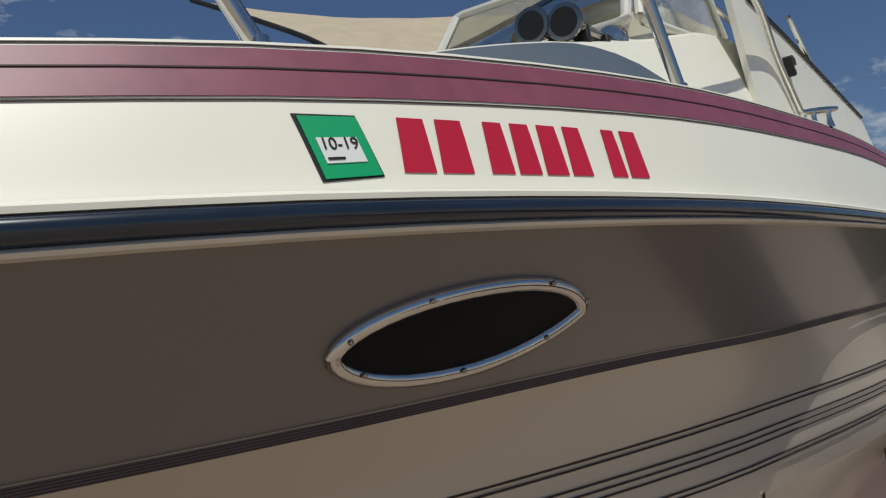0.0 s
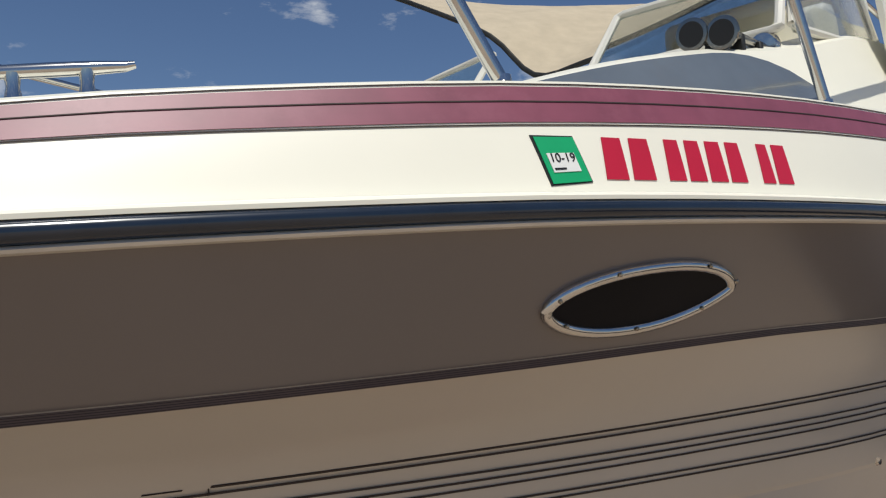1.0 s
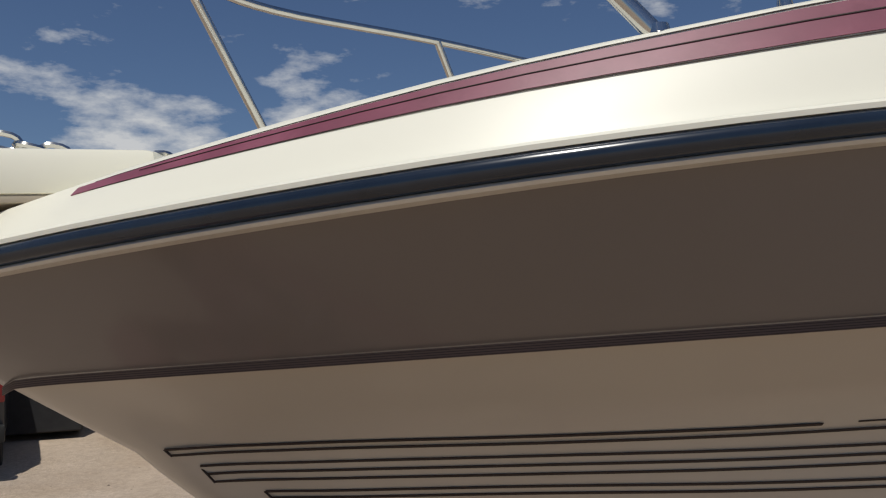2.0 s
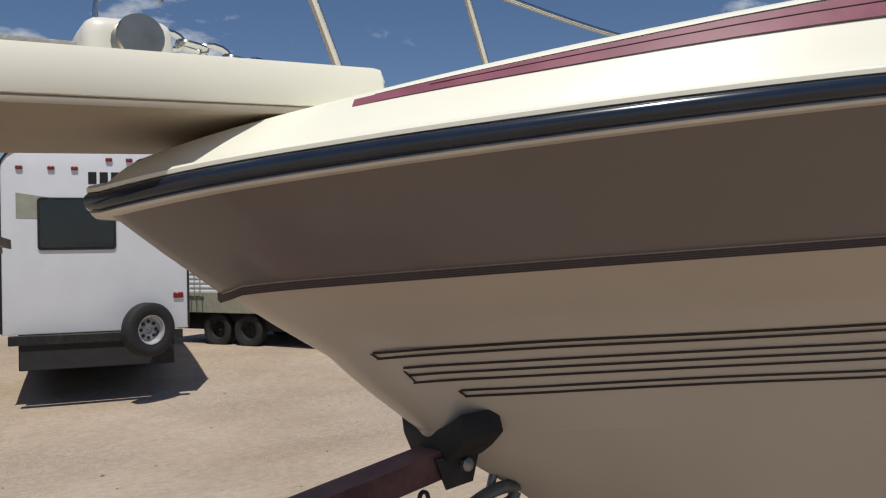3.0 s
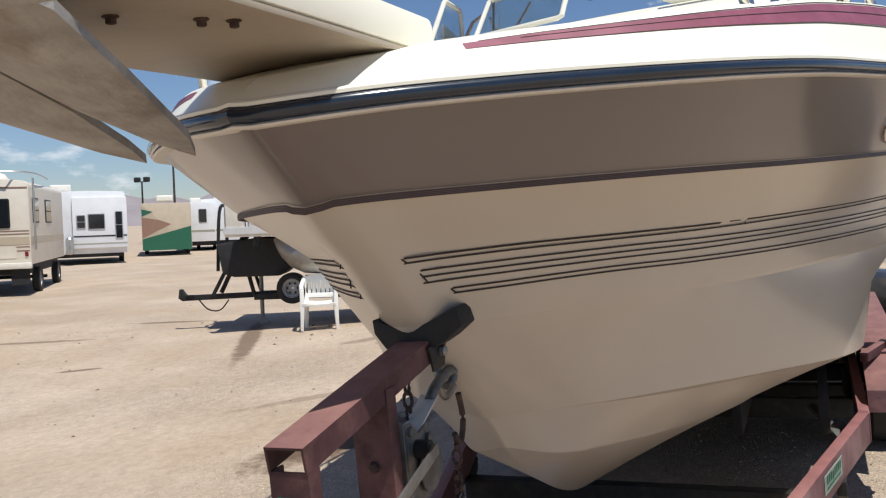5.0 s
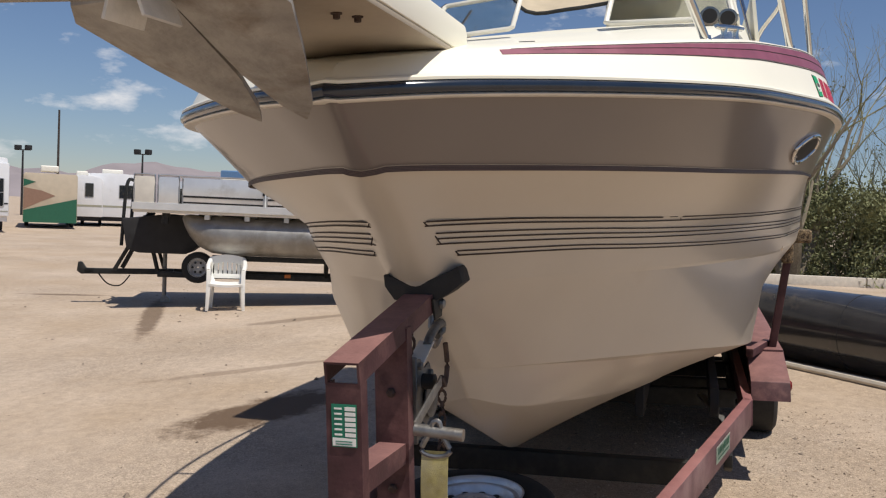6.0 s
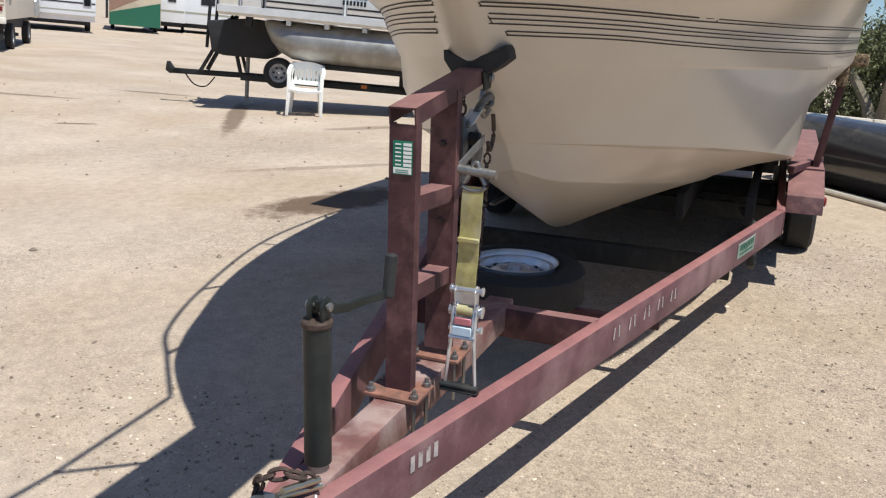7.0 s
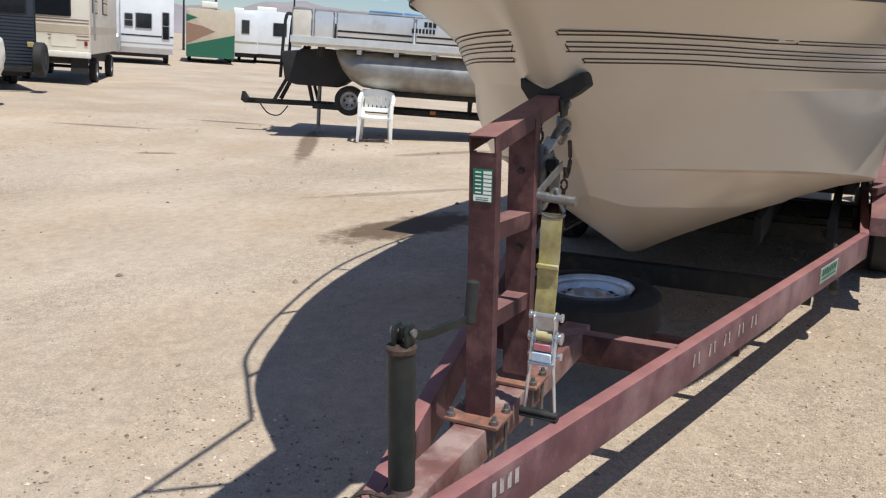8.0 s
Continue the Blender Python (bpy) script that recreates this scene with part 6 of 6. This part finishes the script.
for x in (5.3, 6.1):
    for y, a in ((-.62, -1), (.62, 1)):
        t = tyre((x, y, .3), (0, a, 0), .3, .16, .17, ptr)
        rim((x, y, .3), (0, -a, 0), .165, .14, t, SILVER, 6)
    part("axle", tube([(x, -.6, .32), (x, .6, .32)], .035), BLACKPAINT, ptr)
st = tyre((1.95, -.5, .7), (0, -1, 0), .25, .14, .16, ptr)
rim((1.95, -.5, .7), (0, 1, 0), .145, .13, st, SILVER, 6)
part("spare_bracket", along((1.95, -.42, .56), (1.95, -.42, .72), .05, .05), BLACKPAINT, ptr)
for y in (-.75, .75):
    part("bunk", along((2.2, y, .88), (7.2, y, .88), .1, .08), BLACKPAINT, ptr)
    for x in (2.6, 4.0, 5.4):
        part("bunk_post", along((x, y * .5, .6), (x, y, .86), .06, .05), BLACKPAINT, ptr)
part("side_marker", box((3.32, -.392, .56), (3.42, -.373, .62), .004), AMBER, ptr, "amber side marker")

pon = thing("pontoon_boat", PT, "grey and white pontoon boat with aluminium tubes and fence panels", "boat", "vehicles stored in the yard")
def pontoon(y):
    rows = []
    for x, r, z in ((1.74, .02, 1.49), (1.78, .09, 1.45), (1.86, .17, 1.38), (2.0, .245, 1.3), (2.2, .29, 1.25), (2.5, .3, 1.235), (4.5, .3, 1.23), (7.4, .3, 1.22), (7.42, .28, 1.22)):
        rows.append([Vector((x, y + r * math.cos(a), z + r * math.sin(a))) for a in [2 * math.pi * k / 24 for k in range(25)]])
    return sheet(rows)


for y in (-.85, .85):
    part("pontoon_tube", pontoon(y), TUBE, pon, "dull stained aluminium pontoon tube")
part("deck", box((1.05, -1.17, 1.56), (7.8, 1.17, 1.62), .01), PLASTIC, pon)
part("deck_edge", box((1.04, -1.21, 1.6), (7.82, -1.175, 1.71), .006), FENCE, pon, "off-white deck edge with rust stains")
for k in range(9):
    part("deck_beam", box((2.1 + k * .6, -1.12, 1.48), (2.18 + k * .6, 1.12, 1.56), .005), ALU, pon)
# Plain black block with slanted ends below the deck's front.
part("bow_block", prism([(.74, 1.44), (.82, .96), (1.0, .9), (1.75, .9), (1.95, 1.05), (1.8, 1.5), (1.4, 1.53)], -.45, .45, 1, .04), UNDER, pon, "black slant-ended block below the bow")
for x0, x1, z0 in ((1.06, 1.38, 1.62), (1.41, 1.73, 1.62), (1.77, 3.0, 1.7), (3.03, 4.6, 1.7), (4.63, 6.2, 1.7), (6.23, 7.7, 1.7)):
    f = part("fence_panel", box((x0, -1.19, z0), (x1, -1.165, 2.11 if x0 > 1.4 or x0 < 1.2 else 1.85), .02, seg=2), FENCE if x0 > 1.4 else VINYL, pon, "silvery fence panel")
    part("fence_rail", tube(bend([(x0 + .01, -1.18, z0), (x0 + .01, -1.18, 2.09), (x0 + .05, -1.18, 2.13), (x1 - .05, -1.18, 2.13), (x1 - .01, -1.18, 2.09), (x1 - .01, -1.18, z0)], 3), .014, sides=8), ALU, f)
    if x0 > 1.7:
        part("fence_stripe", box((x0 + .02, -1.196, 1.81), (x1 - .02, -1.19, 1.84), .001), BLACKP, f)
        part("fence_stripe", box((x0 + .02, -1.196, 1.72), (x1 - .02, -1.19, 1.745), .001), BLACKP, f)
part("fence_panel", box((1.1, 1.165, 1.62), (7.7, 1.19, 2.11), .02, seg=2), FENCE, pon)
for k in range(7):
    part("lettering_bar", box((2.97 + k * .055, -1.2, 1.88), (3.005 + k * .055, -1.19, 1.95), .002), BLACKP, pon, "dark lettering bar")
for k in range(3):
    part("lettering_bar", box((3.16 + k * .07, -1.2, 1.98), (3.21 + k * .07, -1.19, 2.06), .002), BLACKP, pon, "dark lettering bar")
part("helm_seat", box((1.55, -.6, 1.62), (1.85, -.2, 1.95), .08, seg=3), BLACKPAINT, pon, "black helm seat")
part("mooring_post", tube([(1.5, -1.0, 1.4), (1.55, -1.0, 1.85)], .06, sides=10), BLACKPAINT, pon)

# ---- black pipe, kerb ----
def ground_at(x, y, dz=0.0):
    return Vector((x, y, ground_z(x, y) + dz))


d = Vector((.747, .664, 0))
c0 = Vector((7.34, -1.93, 0))
pipe_line = [ground_at(*(c0 + d * t).xy, .36) for t in (-6, -4, -2, -1, 0, .5, .9)]
pipe = thing("plastic_pipe", Matrix.Identity(4), "large black plastic pipe lying on the gravel", "pipe")
part("pipe_wall", tube(pipe_line, .36, sides=40), PIPE, pipe)
for t in (-3.2, -.55):
    a = ground_at(*(c0 + d * t).xy, .36)
    part("weld_seam", tube([a, a + d * .03], .364, sides=40), PIPE, pipe)
part("wooden_skid", tube([ground_at(*(c0 + d * t + Vector((-.5, .56, 0)) * .52).xy, .03) for t in (-6, -4, -2, -1, 0, .9)], .035, sides=8), CONCRETE, pipe, "pale batten along the foot of the pipe")
for k in range(9):
    a = Vector((25.6, -.9, 0)) + Vector((.29, -.957, 0)) * (2.45 * k - 2)
    single("kerb_stone", along(ground_at(a.x, a.y, .13), ground_at(a.x + .29 * 2.4, a.y - .957 * 2.4, .13), .25, .34, .02), CONCRETE, "pale concrete kerb stone along the yard edge", "kerb", group="kerb stones")

# ---- trees and shrubs ----
def tree(name, x, y, height, seed, label, spread=.55, leaves=900, leaf=.05, low=False):
    rnd = random.Random(seed)
    ob = thing(name, Matrix.Translation(ground_at(x, y)), label, "tree" if height > 3.2 else "shrub")
    wood, twig, leaf_pts = bmesh.new(), bmesh.new(), []
    def grow(p, d, length, r, depth):
        pts, rad = [p], [r]
        for k in range(4):
            d = (d + Vector((rnd.gauss(0, .16), rnd.gauss(0, .16), rnd.gauss(.05, .08)))).normalized()
            p = p + d * length / 4
            pts.append(p)
            rad.append(r * (1 - .13 * (k + 1)))
        tube(pts, rad, bm=wood if depth < 2 else twig, sides=7 if depth < 2 else 4)
        if depth >= (2 if height > 4 else 0):
            leaf_pts.extend(pts[1:])
        if depth < 4:
            for k in range(rnd.choice((3, 3, 4)) if height > 4 else rnd.choice((2, 3, 3))):
                a = rnd.random() * 2 * math.pi
                nd = (d + Vector((math.cos(a), math.sin(a), .25)) * spread).normalized()
                grow(pts[rnd.choice((2, 3, 4))], nd, length * rnd.uniform(.62, .82), rad[-1] * .8, depth + 1)
    for k in range(rnd.choice((2, 3))):
        a = rnd.random() * 6.28
        grow(Vector((.1 * math.cos(a), .1 * math.sin(a), -.1)), Vector((.35 * math.cos(a), .35 * math.sin(a), 1)).normalized(), height * .33, height * (.018 if height > 4.9 else .012) + .012, 0)
    part("trunk", wood, BARK, ob, "grey-green branching trunk")
    tagged(part("twig_mass", twig, TWIG, ob), "fine pale twigs", kind="stuff")
    verts, faces = [], []
    for k in range(leaves):
        c = rnd.choice(leaf_pts) + Vector((rnd.gauss(0, .2), rnd.gauss(0, .2), rnd.gauss(0, .2)))
        if low and k % 3 == 0:
            c = Vector((c.x * 1.1, c.y * 1.1, abs(c.z) * rnd.random() * .55 + .02))
        u = Vector((rnd.gauss(0, 1), rnd.gauss(0, 1), rnd.gauss(0, 1))).normalized()
        w = u.cross(Vector((rnd.gauss(0, 1), rnd.gauss(0, 1), rnd.gauss(0, 1)))).normalized()
        s2 = leaf * rnd.uniform(.6, 1.5)
        i = len(verts)
        verts += [c - u * s2, c + w * s2 * .4, c + u * s2, c - w * s2 * .4]
        faces.append((i, i + 1, i + 2, i + 3))
    me = bpy.data.meshes.new("crown")
    me.from_pydata(verts, [], faces)
    me.materials.append(LEAF)
    crown = new("crown", me)
    crown.parent = ob
    tagged(crown, "sparse dusty green leaves")


for k, (x, y, h, n) in enumerate(((27.8, -3.9, 10.5, 160), (31.5, -7.2, 8.0, 300), (33, -10.5, 8.5, 500), (29, -10, 7.5, 300), (38, -1, 8, 300))):
    tree("desert_tree", x, y, h, 11 + k, "bare-branched desert tree with sparse green leaves behind the kerb", leaves=n, leaf=.05)
for k in range(14):
    x, y = 28.6 + (k % 4) * 1.3, -1.6 - k * 1.05
    tree("desert_shrub", x, y, 3.3 + (k * 7 % 5) * .4, 60 + k, "dense dusty green shrub behind the kerb", .75, 11000, .065, True)

# ---- lamp masts, pole, hills ----
def mast(x, y, h):
    ob = thing("lamp_mast", Matrix.Translation((x, y, 0)), "thin steel mast with twin floodlights", "lamp", "yard lamps")
    part("pole", tube([(0, 0, -.2), (0, 0, h)], [.12, .07], sides=8), UNDER, ob)
    part("crossarm", tube([(-.1, .75, h), (.1, -.75, h)], .05, sides=6), UNDER, ob)
    for s in (-1, 1):
        part("floodlight", box((-.2, s * .55 - .22, h), (.25, s * .55 + .22, h + .42), .05, seg=2), UNDER, ob, "dark floodlight head")


mast(60, 55.5, 5.7)
mast(62, 44.8, 5.7)
single("utility_pole", tube([(60, 51.8, -.2), (60, 51.8, 9.2)], [.12, .08], sides=8), WOOD, "dark wooden utility pole", "pole")
single("utility_pole", tube([(26.99, 34.17, -.2), (26.99, 34.17, 4.85)], [.09, .06], sides=8), WOOD, "dark wooden utility pole", "pole")


def ridge(name, dist, base_h, amp, seed, az0, az1, label):
    rows = [[], [], []]
    for i in range(121):
        a = radians(az0 + (az1 - az0) * i / 120)
        h = base_h + amp * (noise.noise(Vector((i * .09, seed, 0))) + .5 * noise.noise(Vector((i * .31, seed, 4))))
        c = Vector((math.cos(a), math.sin(a), 0))
        rows[0].append(c * dist + Vector((0, 0, -5)))
        rows[1].append(c * (dist * 1.05) + Vector((0, 0, h * .55)))
        rows[2].append(c * (dist * 1.12) + Vector((0, 0, h)))
    single(name, sheet(rows), HILL, label, "hills", kind="structure")


ridge("backdrop_hills", 2200, 88, 45, 2.0, 24, 100, "distant hazy desert hills")
ridge("backdrop_hills_low", 1500, 42, 14, 7.0, -60, 130, "low dusty desert ridge at the horizon")
single("far_building", box((70, 38.2, 0), (74, 42, 4.9), .1), material("blue_roof_sheet", (.12, .25, .45), .5, var=.1), "far low building with a blue metal roof", "building")

# ---- stones on the gravel ----
DARKROCK = material("brown_pebble", (.2, .16, .125), .9, var=.35, scale=9)


def stones(name, n, x0, x1, y0, y1, lo, hi, seed, label, mat=ROCK):
    rnd = np.random.RandomState(seed)
    base = np.array([(1, 0, 0), (-1, 0, 0), (0, 1, 0), (0, -1, 0), (0, 0, 1), (0, 0, -1)], float)
    tri = [(0, 2, 4), (2, 1, 4), (1, 3, 4), (3, 0, 4), (2, 0, 5), (1, 2, 5), (3, 1, 5), (0, 3, 5)]
    verts, faces = [], []
    for k in range(n):
        x, y = rnd.uniform(x0, x1), rnd.uniform(y0, y1)
        s2 = lo + (hi - lo) * rnd.rand() ** 4
        if ((x - 4.48) / .8) ** 2 + ((y - 2.5) / .4) ** 2 < 1:
            continue
        a = rnd.rand() * 6.28
        v = base * s2 * (rnd.uniform(.6, 1.2, 3) * (1, 1, .6)) + rnd.normal(0, s2 * .12, (6, 3))
        c, s3 = math.cos(a), math.sin(a)
        i = len(verts)
        z = ground_z(x, y) + s2 * .15
        verts += [(x + p[0] * c - p[1] * s3, y + p[0] * s3 + p[1] * c, z + p[2]) for p in v]
        faces += [tuple(i + j for j in f) for f in tri]
    me = bpy.data.meshes.new(name)
    me.from_pydata(verts, [], faces)
    me.materials.append(mat)
    tagged(new(name, me), label, "gravel", "", "stuff")


stones("gravel_stones", 22000, -1.5, 5.5, -3.4, -.1, .0018, .011, 5, "loose mixed gravel stones")
stones("gravel_patch", 6000, -1.4, .8, -.1, 1.7, .002, .012, 9, "patch of coarser mixed gravel")
stones("sparse_gravel", 5000, -1.2, 5.5, 0, 3.4, .002, .008, 12, "sparse small gravel stones")
stones("scattered_stones", 900, -2, 14, -4, 12, .006, .028, 6, "scattered small brown stones", DARKROCK)
